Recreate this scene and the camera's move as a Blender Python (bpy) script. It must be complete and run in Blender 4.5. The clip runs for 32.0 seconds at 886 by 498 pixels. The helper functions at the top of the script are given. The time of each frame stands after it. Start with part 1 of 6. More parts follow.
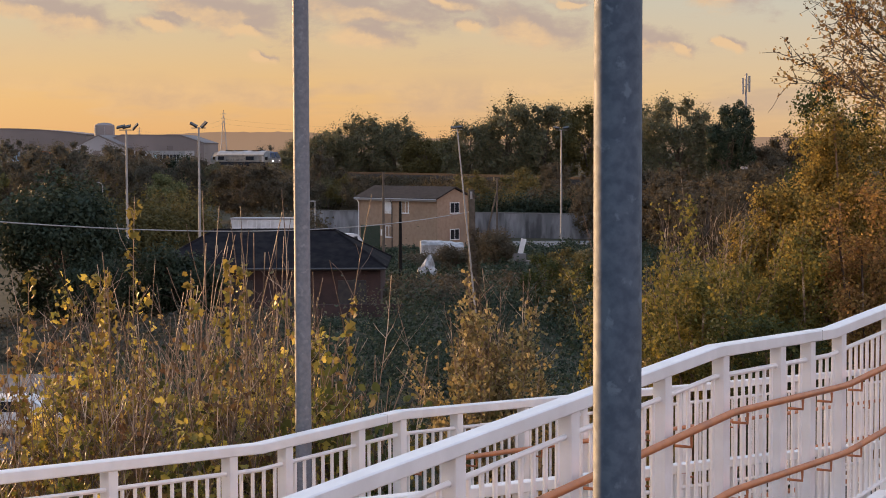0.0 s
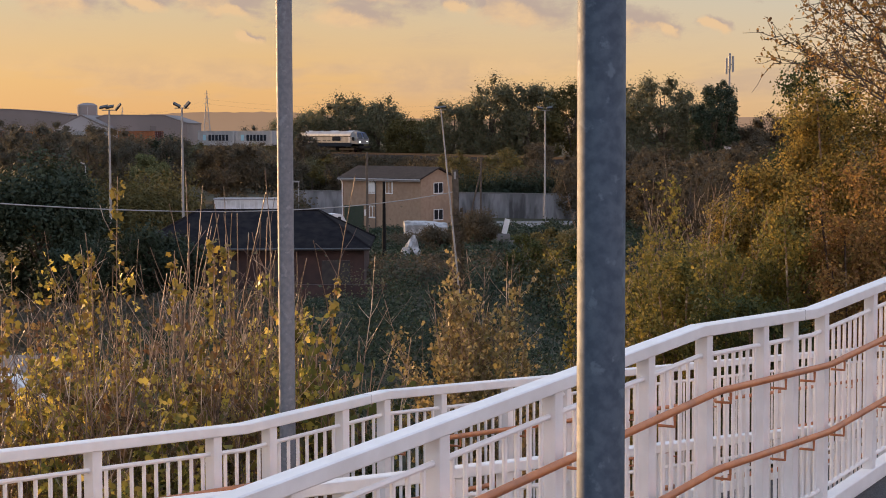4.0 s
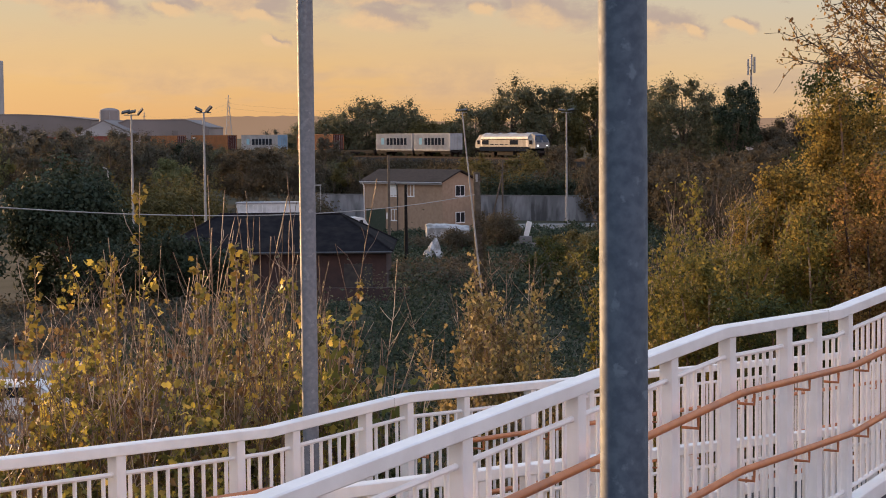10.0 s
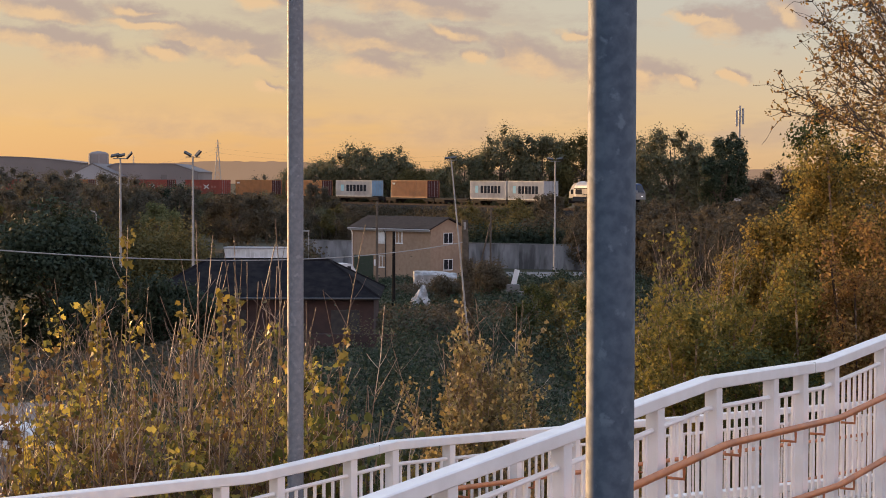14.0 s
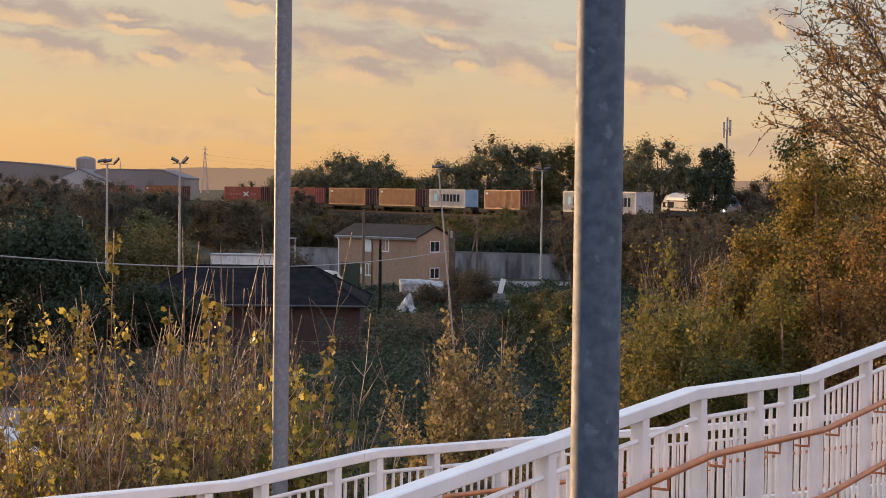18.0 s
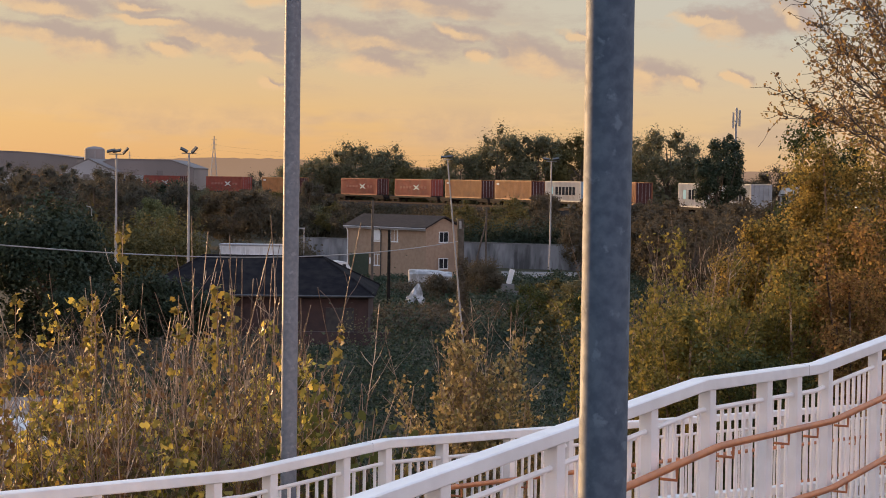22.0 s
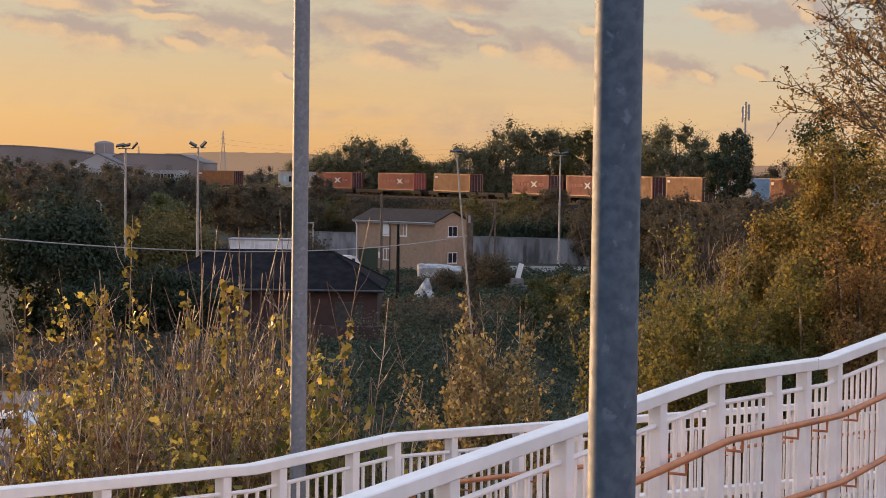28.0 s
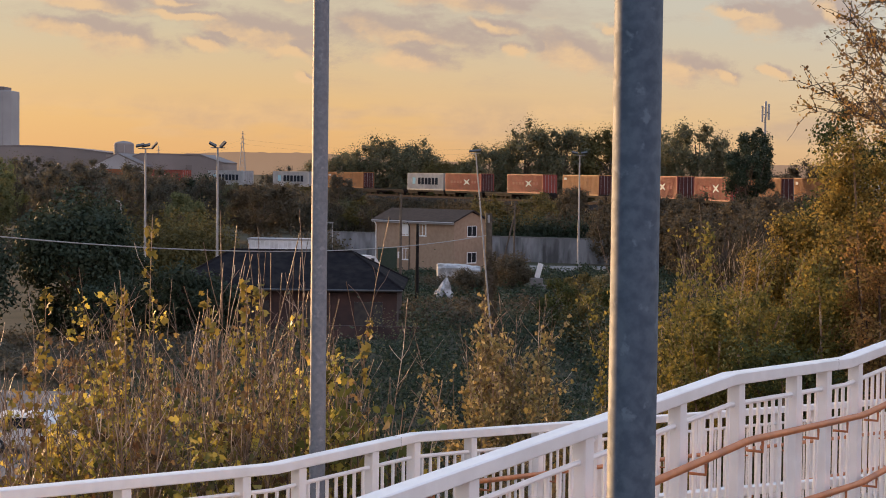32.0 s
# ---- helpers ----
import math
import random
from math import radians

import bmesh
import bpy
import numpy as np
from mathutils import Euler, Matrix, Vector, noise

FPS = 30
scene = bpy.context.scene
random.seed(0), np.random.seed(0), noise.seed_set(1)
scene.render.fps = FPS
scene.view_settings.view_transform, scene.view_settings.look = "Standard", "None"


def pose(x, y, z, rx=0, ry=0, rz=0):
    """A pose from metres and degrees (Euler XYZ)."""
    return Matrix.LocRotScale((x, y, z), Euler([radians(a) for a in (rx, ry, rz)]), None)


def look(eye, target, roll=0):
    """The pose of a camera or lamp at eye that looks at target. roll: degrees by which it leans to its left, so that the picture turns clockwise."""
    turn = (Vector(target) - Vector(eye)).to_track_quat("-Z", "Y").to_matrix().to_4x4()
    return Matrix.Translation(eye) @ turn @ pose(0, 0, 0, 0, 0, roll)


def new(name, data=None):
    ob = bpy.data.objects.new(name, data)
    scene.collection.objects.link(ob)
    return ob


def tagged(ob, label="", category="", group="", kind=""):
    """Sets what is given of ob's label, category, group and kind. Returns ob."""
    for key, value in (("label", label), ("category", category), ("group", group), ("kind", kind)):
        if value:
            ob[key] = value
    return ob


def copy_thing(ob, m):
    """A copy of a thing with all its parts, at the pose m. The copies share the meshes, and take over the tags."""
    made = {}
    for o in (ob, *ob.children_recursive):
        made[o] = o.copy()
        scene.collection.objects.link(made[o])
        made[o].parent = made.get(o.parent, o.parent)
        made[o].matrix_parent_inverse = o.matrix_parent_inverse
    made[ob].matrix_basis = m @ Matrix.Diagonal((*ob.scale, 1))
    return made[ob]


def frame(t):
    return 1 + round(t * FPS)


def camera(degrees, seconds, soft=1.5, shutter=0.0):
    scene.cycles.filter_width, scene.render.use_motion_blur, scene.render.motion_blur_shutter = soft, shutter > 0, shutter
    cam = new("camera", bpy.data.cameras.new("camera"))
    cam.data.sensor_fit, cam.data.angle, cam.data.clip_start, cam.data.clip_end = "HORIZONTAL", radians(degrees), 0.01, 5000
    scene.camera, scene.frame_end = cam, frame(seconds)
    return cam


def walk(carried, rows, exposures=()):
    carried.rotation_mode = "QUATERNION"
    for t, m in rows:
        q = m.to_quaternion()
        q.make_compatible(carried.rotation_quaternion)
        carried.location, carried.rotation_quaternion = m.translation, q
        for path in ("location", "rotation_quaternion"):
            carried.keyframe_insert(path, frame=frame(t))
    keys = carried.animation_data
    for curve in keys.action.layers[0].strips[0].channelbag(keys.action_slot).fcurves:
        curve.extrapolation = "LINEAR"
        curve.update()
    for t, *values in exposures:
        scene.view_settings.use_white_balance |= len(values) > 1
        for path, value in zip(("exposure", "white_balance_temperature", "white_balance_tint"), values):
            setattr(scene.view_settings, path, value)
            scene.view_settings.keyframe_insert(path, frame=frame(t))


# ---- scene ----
# ---- camera: held by hand in one spot, it only turns ----
EYE = (0.0, 0.0, 10.5)
PATH = [
    (0, 86.835, 0.170, -0.196), (0.5, 86.780, 0.074, -0.432), (1, 86.726, 0.041, -0.642), (1.5, 86.646, 0.056, -0.811), (2, 86.533, 0.105, -0.938),
    (2.5, 86.404, 0.152, -0.980), (3, 86.317, 0.143, -0.959), (3.5, 86.264, 0.138, -0.866), (5.5, 86.080, 0.425, -0.217), (6, 86.131, 0.467, -0.138),
    (6.5, 86.222, 0.497, -0.087), (7, 86.324, 0.525, -0.069), (7.5, 86.390, 0.479, -0.061), (8, 86.443, 0.481, -0.033), (8.5, 86.472, 0.483, -0.001),
    (9, 86.463, 0.542, 0.018), (9.5, 86.404, 0.551, -0.009), (10, 86.299, 0.549, -0.035), (10.5, 86.226, 0.588, -0.037), (11, 86.298, 0.550, 0.040),
    (11.5, 86.529, 0.469, 0.131), (12, 86.931, 0.342, 0.218), (12.5, 87.312, 0.152, 0.236), (13, 87.587, 0.020, 0.118),
    (13.5, 87.754, -0.100, -0.092), (14, 87.797, -0.159, -0.389), (14.5, 87.801, -0.300, -0.705), (16.5, 88.033, -0.655, -0.874),
    (17, 88.078, -0.629, -0.773), (17.5, 88.086, -0.658, -0.771), (18, 88.072, -0.704, -0.797), (18.5, 88.024, -0.738, -0.825),
    (19, 87.953, -0.796, -0.757), (19.5, 87.877, -0.808, -0.624), (20, 87.803, -0.771, -0.523), (20.5, 87.757, -0.734, -0.504),
    (21, 87.729, -0.744, -0.542), (21.5, 87.740, -0.753, -0.563), (22, 87.763, -0.764, -0.514), (22.5, 87.767, -0.739, -0.404),
    (23, 87.715, -0.680, -0.268), (23.5, 87.630, -0.614, -0.193), (24, 87.544, -0.584, -0.242), (24.5, 87.492, -0.641, -0.312),
    (25, 87.491, -0.678, -0.358), (25.5, 87.526, -0.675, -0.325), (27.5, 87.587, -0.712, -0.193), (28, 87.579, -0.730, -0.228),
    (28.5, 87.579, -0.744, -0.213), (29, 87.595, -0.694, -0.159), (29.5, 87.593, -0.685, -0.076), (30, 87.573, -0.623, 0.020),
    (30.5, 87.543, -0.626, 0.120), (31, 87.532, -0.648, 0.225), (31.5, 87.544, -0.654, 0.325), (32, 87.565, -0.690, 0.382),
]

cam = camera(27.54, 32.0, 0.95)
walk(cam, [(t, pose(*EYE, rx, ry, rz)) for t, rx, ry, rz in PATH], [(0.0, 0.0), (32.0, 0.0)])

# ---- sky, sun ----
SUN_AZ, SUN_EL = radians(-43), radians(6.5)   # measured from +Y towards +X

world = bpy.data.worlds.new("sunset_sky")
scene.world = world
world.use_nodes = True
wn, wl = world.node_tree.nodes, world.node_tree.links
wn.clear()
sky = wn.new("ShaderNodeTexSky")
sky.sky_type, sky.sun_disc = "NISHITA", False
sky.sun_elevation, sky.sun_rotation = SUN_EL, SUN_AZ
sky.air_density, sky.dust_density, sky.ozone_density, sky.altitude = 1.0, 0.6, 1.0, 20
geo = wn.new("ShaderNodeTexCoord")
split = wn.new("ShaderNodeSeparateXYZ")
wl.new(geo.outputs["Generated"], split.inputs[0])


def sky_ramp(stops):
    """Colour of the sky by the sine of the height above the horizon."""
    r = wn.new("ShaderNodeValToRGB")
    e = r.color_ramp.elements
    while len(e) < len(stops):
        e.new(0.5)
    for k, (p, c) in enumerate(stops):
        e[k].position, e[k].color = p, (*c, 1)
    wl.new(split.outputs["Z"], r.inputs[0])
    return r.outputs[0]


def sky_mix(a, b, fac):
    m = wn.new("ShaderNodeMix")
    m.data_type = "RGBA"
    wl.new(a, m.inputs[6])
    wl.new(b, m.inputs[7])
    if isinstance(fac, float):
        m.inputs[0].default_value = fac
    else:
        wl.new(fac, m.inputs[0])
    return m.outputs[2]


sunward = sky_ramp(((0.0, (0.76, 0.405, 0.18)), (0.03, (0.81, 0.485, 0.212)), (0.078, (0.65, 0.53, 0.37)), (0.35, (0.66, 0.68, 0.72)), (1.0, (0.47, 0.79, 1.32))))
aside = sky_ramp(((0.0, (0.68, 0.50, 0.33)), (0.03, (0.72, 0.61, 0.45)), (0.09, (0.56, 0.625, 0.66)), (0.35, (0.70, 0.78, 0.92)), (1.0, (0.47, 0.79, 1.32))))
opposite = sky_ramp(((0.0, (0.80, 0.66, 0.66)), (0.06, (1.45, 1.03, 0.96)), (0.25, (1.34, 1.12, 1.18)), (1.0, (0.47, 0.79, 1.32))))
toward = wn.new("ShaderNodeVectorMath")
toward.operation = "DOT_PRODUCT"
toward.inputs[1].default_value = (math.sin(SUN_AZ), math.cos(SUN_AZ), 0)
wl.new(geo.outputs["Generated"], toward.inputs[0])


def sky_range(a, b):
    r = wn.new("ShaderNodeMapRange")
    r.inputs[1].default_value, r.inputs[2].default_value = a, b
    wl.new(toward.outputs["Value"], r.inputs[0])
    return r.outputs[0]


dome = sky_mix(sky_mix(opposite, aside, sky_range(-0.6, 0.25)), sunward, sky_range(0.28, 0.78))
bg = wn.new("ShaderNodeBackground")
bg.inputs[1].default_value = 1.0
nishita = wn.new("ShaderNodeVectorMath")
nishita.operation = "SCALE"
nishita.inputs[3].default_value = 0.12
wl.new(sky.outputs[0], nishita.inputs[0])
wo = wn.new("ShaderNodeOutputWorld")
wl.new(sky_mix(dome, nishita.outputs[0], 0.1), bg.inputs[0])
wl.new(bg.outputs[0], wo.inputs[0])

sun = new("sun", bpy.data.lights.new("sun", "SUN"))
sun.data.energy, sun.data.angle, sun.data.color = 5.8, radians(1.5), (1.0, 0.59, 0.28)
sun_way = Vector((math.sin(SUN_AZ) * math.cos(SUN_EL), math.cos(SUN_AZ) * math.cos(SUN_EL), math.sin(SUN_EL)))
sun.matrix_world = look((-60, 40, 60), Vector((-60, 40, 60)) - sun_way)


# ---- materials ----
def material(name, color, rough=0.6, metal=0.0, color2=None, scale=3.0, bump=0.0, bump_scale=40.0, stain=None, stain_scale=0.6, coord="Object", per="", detail=6.0,
             translucent=0.0, lo=0.35, hi=0.65, spec=0.5, stain_lo=0.5, stain_hi=0.75):
    """A surface with grain at one scale, stains at another, and relief. per: '' or 'island' or 'object' for a random tone of each piece."""
    m = bpy.data.materials.new(name)
    m.use_nodes = True
    n, l = m.node_tree.nodes, m.node_tree.links
    b = n["Principled BSDF"]
    b.inputs["Roughness"].default_value, b.inputs["Metallic"].default_value = rough, metal
    b.inputs["Specular IOR Level"].default_value = spec
    tc = n.new("ShaderNodeTexCoord")
    col = None

    def mix(a, c2, fac):
        x = n.new("ShaderNodeMix")
        x.data_type = "RGBA"
        for sock, v in ((x.inputs[6], a), (x.inputs[7], c2)):
            if isinstance(v, tuple):
                sock.default_value = (*v, 1)
            else:
                l.new(v, sock)
        l.new(fac, x.inputs[0])
        return x.outputs[2]

    def noise_fac(s, lo_, hi_, d=detail):
        t = n.new("ShaderNodeTexNoise")
        t.inputs["Scale"].default_value, t.inputs["Detail"].default_value = s, d
        l.new(tc.outputs[coord], t.inputs["Vector"])
        r = n.new("ShaderNodeMapRange")
        r.inputs[1].default_value, r.inputs[2].default_value = lo_, hi_
        l.new(t.outputs["Fac"], r.inputs[0])
        return r.outputs[0]

    col = color
    if color2 is not None:
        if per == "island":
            g = n.new("ShaderNodeNewGeometry")
            fac = g.outputs["Random Per Island"]
        elif per == "object":
            g = n.new("ShaderNodeObjectInfo")
            fac = g.outputs["Random"]
        else:
            fac = noise_fac(scale, lo, hi)
        col = mix(color, color2, fac)
    if stain is not None:
        col = mix(col, stain, noise_fac(stain_scale, stain_lo, stain_hi))
    if isinstance(col, tuple):
        b.inputs["Base Color"].default_value = (*col, 1)
    else:
        l.new(col, b.inputs["Base Color"])
    if bump:
        t = n.new("ShaderNodeTexNoise")
        t.inputs["Scale"].default_value, t.inputs["Detail"].default_value = bump_scale, 4
        l.new(tc.outputs[coord], t.inputs["Vector"])
        bp = n.new("ShaderNodeBump")
        bp.inputs["Strength"].default_value, bp.inputs["Distance"].default_value = bump, 0.02
        l.new(t.outputs["Fac"], bp.inputs["Height"])
        l.new(bp.outputs[0], b.inputs["Normal"])
    if translucent:
        tr = n.new("ShaderNodeBsdfTranslucent")
        if isinstance(col, tuple):
            tr.inputs[0].default_value = (*col, 1)
        else:
            l.new(col, tr.inputs[0])
        ms = n.new("ShaderNodeMixShader")
        ms.inputs[0].default_value = translucent
        l.new(b.outputs[0], ms.inputs[1])
        l.new(tr.outputs[0], ms.inputs[2])
        l.new(ms.outputs[0], n["Material Output"].inputs[0])
    return m


def leaf_material(name, tones, translucent=0.35, rough=0.7):
    """Leaves whose tone is drawn leaf by leaf from a ramp of colours."""
    m = material(name, tones[0], rough, translucent=translucent)
    n, l = m.node_tree.nodes, m.node_tree.links
    n["Principled BSDF"].inputs["Specular IOR Level"].default_value = 0.2
    g = n.new("ShaderNodeNewGeometry")
    ramp = n.new("ShaderNodeValToRGB")
    ramp.color_ramp.interpolation = "LINEAR"
    e = ramp.color_ramp.elements
    while len(e) < len(tones):
        e.new(0.5)
    for i, c in enumerate(tones):
        e[i].position, e[i].color = i / (len(tones) - 1), (*c, 1)
    l.new(g.outputs["Random Per Island"], ramp.inputs[0])
    l.new(ramp.outputs[0], n["Principled BSDF"].inputs["Base Color"])
    for x in n:
        if x.type == "BSDF_TRANSLUCENT":
            l.new(ramp.outputs[0], x.inputs[0])
    return m


M_white = material("white_paint", (0.84, 0.83, 0.82), 0.38, color2=(0.78, 0.77, 0.76), scale=9, bump=0.08, bump_scale=160, stain=(0.72, 0.70, 0.68), stain_scale=2.5)
M_copper = material("orange_handrail_paint", (0.52, 0.185, 0.06), 0.42, color2=(0.44, 0.15, 0.05), scale=14, bump=0.05, bump_scale=200, stain=(0.30, 0.12, 0.06), stain_scale=5)
M_deck = material("ramp_asphalt", (0.05, 0.05, 0.052), 0.9, color2=(0.085, 0.08, 0.08), scale=60, bump=0.6, bump_scale=300, stain=(0.03, 0.03, 0.03), stain_scale=2)
M_concrete = material("grey_concrete", (0.20, 0.195, 0.19), 0.9, color2=(0.15, 0.145, 0.14), scale=0.9, bump=0.3, bump_scale=12, stain=(0.12, 0.12, 0.115), stain_scale=0.35)
M_ground = material("rough_grass_ground", (0.060, 0.052, 0.034), 0.95, color2=(0.095, 0.08, 0.055), spec=0.05, scale=0.15, bump=0.8, bump_scale=5, stain=(0.035, 0.042, 0.02), stain_scale=0.03)
M_asphalt = material("road_asphalt", (0.09, 0.09, 0.095), 0.85, color2=(0.13, 0.125, 0.125), scale=1.2, bump=0.3, bump_scale=60, stain=(0.06, 0.06, 0.06), stain_scale=0.2)
M_bank = material("embankment_scrub", (0.040, 0.030, 0.021), 0.95, color2=(0.060, 0.048, 0.026), spec=0.0, scale=0.25, bump=0.8, bump_scale=4, stain=(0.03, 0.028, 0.018), stain_scale=0.08)
M_ballast = material("track_ballast", (0.032, 0.028, 0.025), 0.95, color2=(0.052, 0.045, 0.039), spec=0.0, scale=5, bump=0.9, bump_scale=14)
M_steel = material("rusty_rail", (0.04, 0.028, 0.023), 0.9, 0.0, color2=(0.06, 0.043, 0.035), scale=3, spec=0.1)
M_lamp_steel = material("pale_galvanised_mast", (0.36, 0.35, 0.34), 0.6, 0.2, color2=(0.28, 0.275, 0.27), scale=2, stain=(0.30, 0.28, 0.25), stain_scale=0.8)
M_dark_metal = material("dark_metal", (0.035, 0.035, 0.038), 0.5, 0.3, color2=(0.06, 0.055, 0.05), scale=3)
M_wood_pole = material("weathered_pole_wood", (0.12, 0.095, 0.072), 0.85, color2=(0.075, 0.06, 0.048), scale=3, bump=0.5, bump_scale=20)
M_black_pole = material("tarred_pole", (0.012, 0.011, 0.011), 0.9, color2=(0.022, 0.02, 0.018), scale=3, spec=0.1, bump=0.3, bump_scale=20)
M_brick = material("buff_brick", (0.37, 0.255, 0.175), 0.9, color2=(0.31, 0.21, 0.14), scale=2.5, bump=0.4, bump_scale=14, stain=(0.26, 0.18, 0.125), stain_scale=0.35)
M_redbrick = material("dark_red_brick", (0.075, 0.042, 0.036), 0.9, color2=(0.05, 0.032, 0.03), scale=2, bump=0.4, bump_scale=14, stain=(0.035, 0.026, 0.025), stain_scale=0.4)
M_tile = material("brown_roof_tiles", (0.050, 0.040, 0.036), 0.9, color2=(0.034, 0.028, 0.026), scale=3, bump=0.7, bump_scale=9, stain=(0.026, 0.024, 0.02), stain_scale=0.4, spec=0.15)
M_slate = material("dark_slate", (0.011, 0.010, 0.012), 0.95, color2=(0.020, 0.018, 0.019), scale=2, bump=0.5, bump_scale=9, stain=(0.030, 0.026, 0.024), stain_scale=0.5, spec=0.05)
M_upvc = material("white_window_plastic", (0.78, 0.78, 0.77), 0.4, color2=(0.70, 0.70, 0.69), scale=4)
M_glass = material("window_glass", (0.02, 0.022, 0.026), 0.06, color2=(0.03, 0.032, 0.036), scale=1)
M_van = material("white_vehicle_paint", (0.72, 0.72, 0.72), 0.35, color2=(0.62, 0.62, 0.61), scale=2, stain=(0.45, 0.44, 0.42), stain_scale=0.9)
M_sheet = material("white_plastic_sheeting", (0.46, 0.46, 0.46), 0.6, color2=(0.24, 0.24, 0.235), scale=1.8, bump=0.8, bump_scale=3, stain=(0.22, 0.20, 0.17), stain_scale=1.1, lo=0.42, hi=0.58)
M_rubber = material("tyre_rubber", (0.02, 0.02, 0.02), 0.85, color2=(0.03, 0.03, 0.03), scale=8)
M_bark = material("grey_brown_bark", (0.12, 0.09, 0.065), 0.9, color2=(0.075, 0.058, 0.045), scale=6, bump=0.6, bump_scale=25)
M_twig = material("pale_brown_stem", (0.05, 0.029, 0.020), 0.5, color2=(0.27, 0.165, 0.10), per="object", bump=0.2, bump_scale=60, stain=(0.58, 0.44, 0.31), stain_scale=3.2, stain_lo=0.53, stain_hi=0.68)
M_far_wall = material("far_cladding", (0.24, 0.205, 0.19), 0.8, color2=(0.20, 0.172, 0.16), scale=0.05, stain=(0.16, 0.14, 0.13), stain_scale=0.03)
M_far_roof = material("far_roof_sheet", (0.19, 0.16, 0.15), 0.8, color2=(0.16, 0.138, 0.13), scale=0.05, stain=(0.13, 0.112, 0.105), stain_scale=0.03)
M_far_pale = material("far_pale_cladding", (0.36, 0.35, 0.35), 0.8, color2=(0.30, 0.29, 0.29), scale=0.05)
L_gold = leaf_material("golden_sapling_leaves", [(0.03, 0.035, 0.014), (0.30, 0.26, 0.055), (0.60, 0.48, 0.095), (0.06, 0.065, 0.02), (0.80, 0.62, 0.14), (0.28, 0.17, 0.06), (0.14, 0.135, 0.038), (0.62, 0.50, 0.10), (0.06, 0.045, 0.025), (0.20, 0.20, 0.05)], 0.66, 0.4)
L_gold.node_tree.nodes["Principled BSDF"].inputs["Specular IOR Level"].default_value = 0.5
L_rust = leaf_material("rusty_sapling_leaves", [(0.05, 0.03, 0.02), (0.24, 0.14, 0.06), (0.10, 0.06, 0.032), (0.38, 0.27, 0.10), (0.16, 0.085, 0.045), (0.34, 0.28, 0.08)], 0.5, 0.5)
L_tan = leaf_material("tan_golden_leaves", [(0.09, 0.07, 0.035), (0.34, 0.26, 0.11), (0.15, 0.115, 0.05), (0.48, 0.37, 0.165), (0.20, 0.175, 0.06), (0.38, 0.27, 0.11)], 0.5, 0.45)
L_dull = leaf_material("dull_gold_leaves", [(0.10, 0.085, 0.025), (0.30, 0.22, 0.05), (0.20, 0.16, 0.04), (0.42, 0.32, 0.07), (0.24, 0.13, 0.045), (0.13, 0.12, 0.035), (0.36, 0.27, 0.06)], 0.5, 0.5)
L_deep = leaf_material("deep_green_leaves", [(0.03, 0.042, 0.014), (0.055, 0.068, 0.02), (0.09, 0.095, 0.026), (0.035, 0.042, 0.016)], 0.3)
L_shrub = leaf_material("brown_olive_shrub_leaves", [(0.04, 0.037, 0.018), (0.20, 0.165, 0.066), (0.085, 0.08, 0.036), (0.36, 0.29, 0.115), (0.05, 0.05, 0.024), (0.14, 0.095, 0.052), (0.27, 0.215, 0.085)], 0.45, 0.5)
L_green_big = leaf_material("large_green_leaves", [(0.05, 0.07, 0.022), (0.09, 0.11, 0.03), (0.16, 0.165, 0.045), (0.06, 0.075, 0.025), (0.24, 0.2, 0.05)], 0.4)
L_hedge = leaf_material("muted_thicket_leaves", [(0.0648, 0.0672, 0.0532), (0.106, 0.096, 0.0672), (0.134, 0.118, 0.0784), (0.0768, 0.0756, 0.0574), (0.118, 0.0936, 0.0728)], 0.4)
L_orange = leaf_material("autumn_orange_leaves", [(0.12, 0.105, 0.034), (0.32, 0.23, 0.06), (0.42, 0.30, 0.075), (0.22, 0.14, 0.05), (0.50, 0.375, 0.095), (0.14, 0.10, 0.036), (0.12, 0.12, 0.04)], 0.55)
L_olive = leaf_material("yellowing_olive_leaves", [(0.085, 0.088, 0.03), (0.23, 0.195, 0.052), (0.13, 0.125, 0.036), (0.34, 0.265, 0.065), (0.065, 0.07, 0.026)], 0.5)
L_bramble = leaf_material("bramble_leaves", [(0.020, 0.036, 0.020), (0.036, 0.055, 0.030), (0.060, 0.078, 0.042), (0.028, 0.038, 0.025), (0.11, 0.115, 0.075)], 0.25)
L_dark = leaf_material("dark_evergreen_leaves", [(0.0216, 0.0336, 0.02), (0.036, 0.0528, 0.03), (0.048, 0.06, 0.035), (0.0264, 0.0384, 0.0238)], 0.2)
L_far = leaf_material("far_tree_leaves", [(0.0938, 0.104, 0.0638), (0.156, 0.15, 0.0812), (0.206, 0.181, 0.0957), (0.112, 0.119, 0.0696), (0.181, 0.147, 0.0957)], 0.4)
L_far_green = leaf_material("far_green_leaves", [(0.103, 0.121, 0.0546), (0.155, 0.163, 0.0676), (0.19, 0.184, 0.078), (0.121, 0.132, 0.0598)], 0.4)
L_far_olive = leaf_material("far_olive_leaves", [(0.09, 0.080, 0.028), (0.155, 0.12, 0.040), (0.115, 0.10, 0.035), (0.075, 0.068, 0.027)], 0.35)
L_far_brown = leaf_material("far_brown_scrub", [(0.080, 0.066, 0.044), (0.108, 0.087, 0.054), (0.072, 0.061, 0.042), (0.122, 0.10, 0.060)], 0.35)

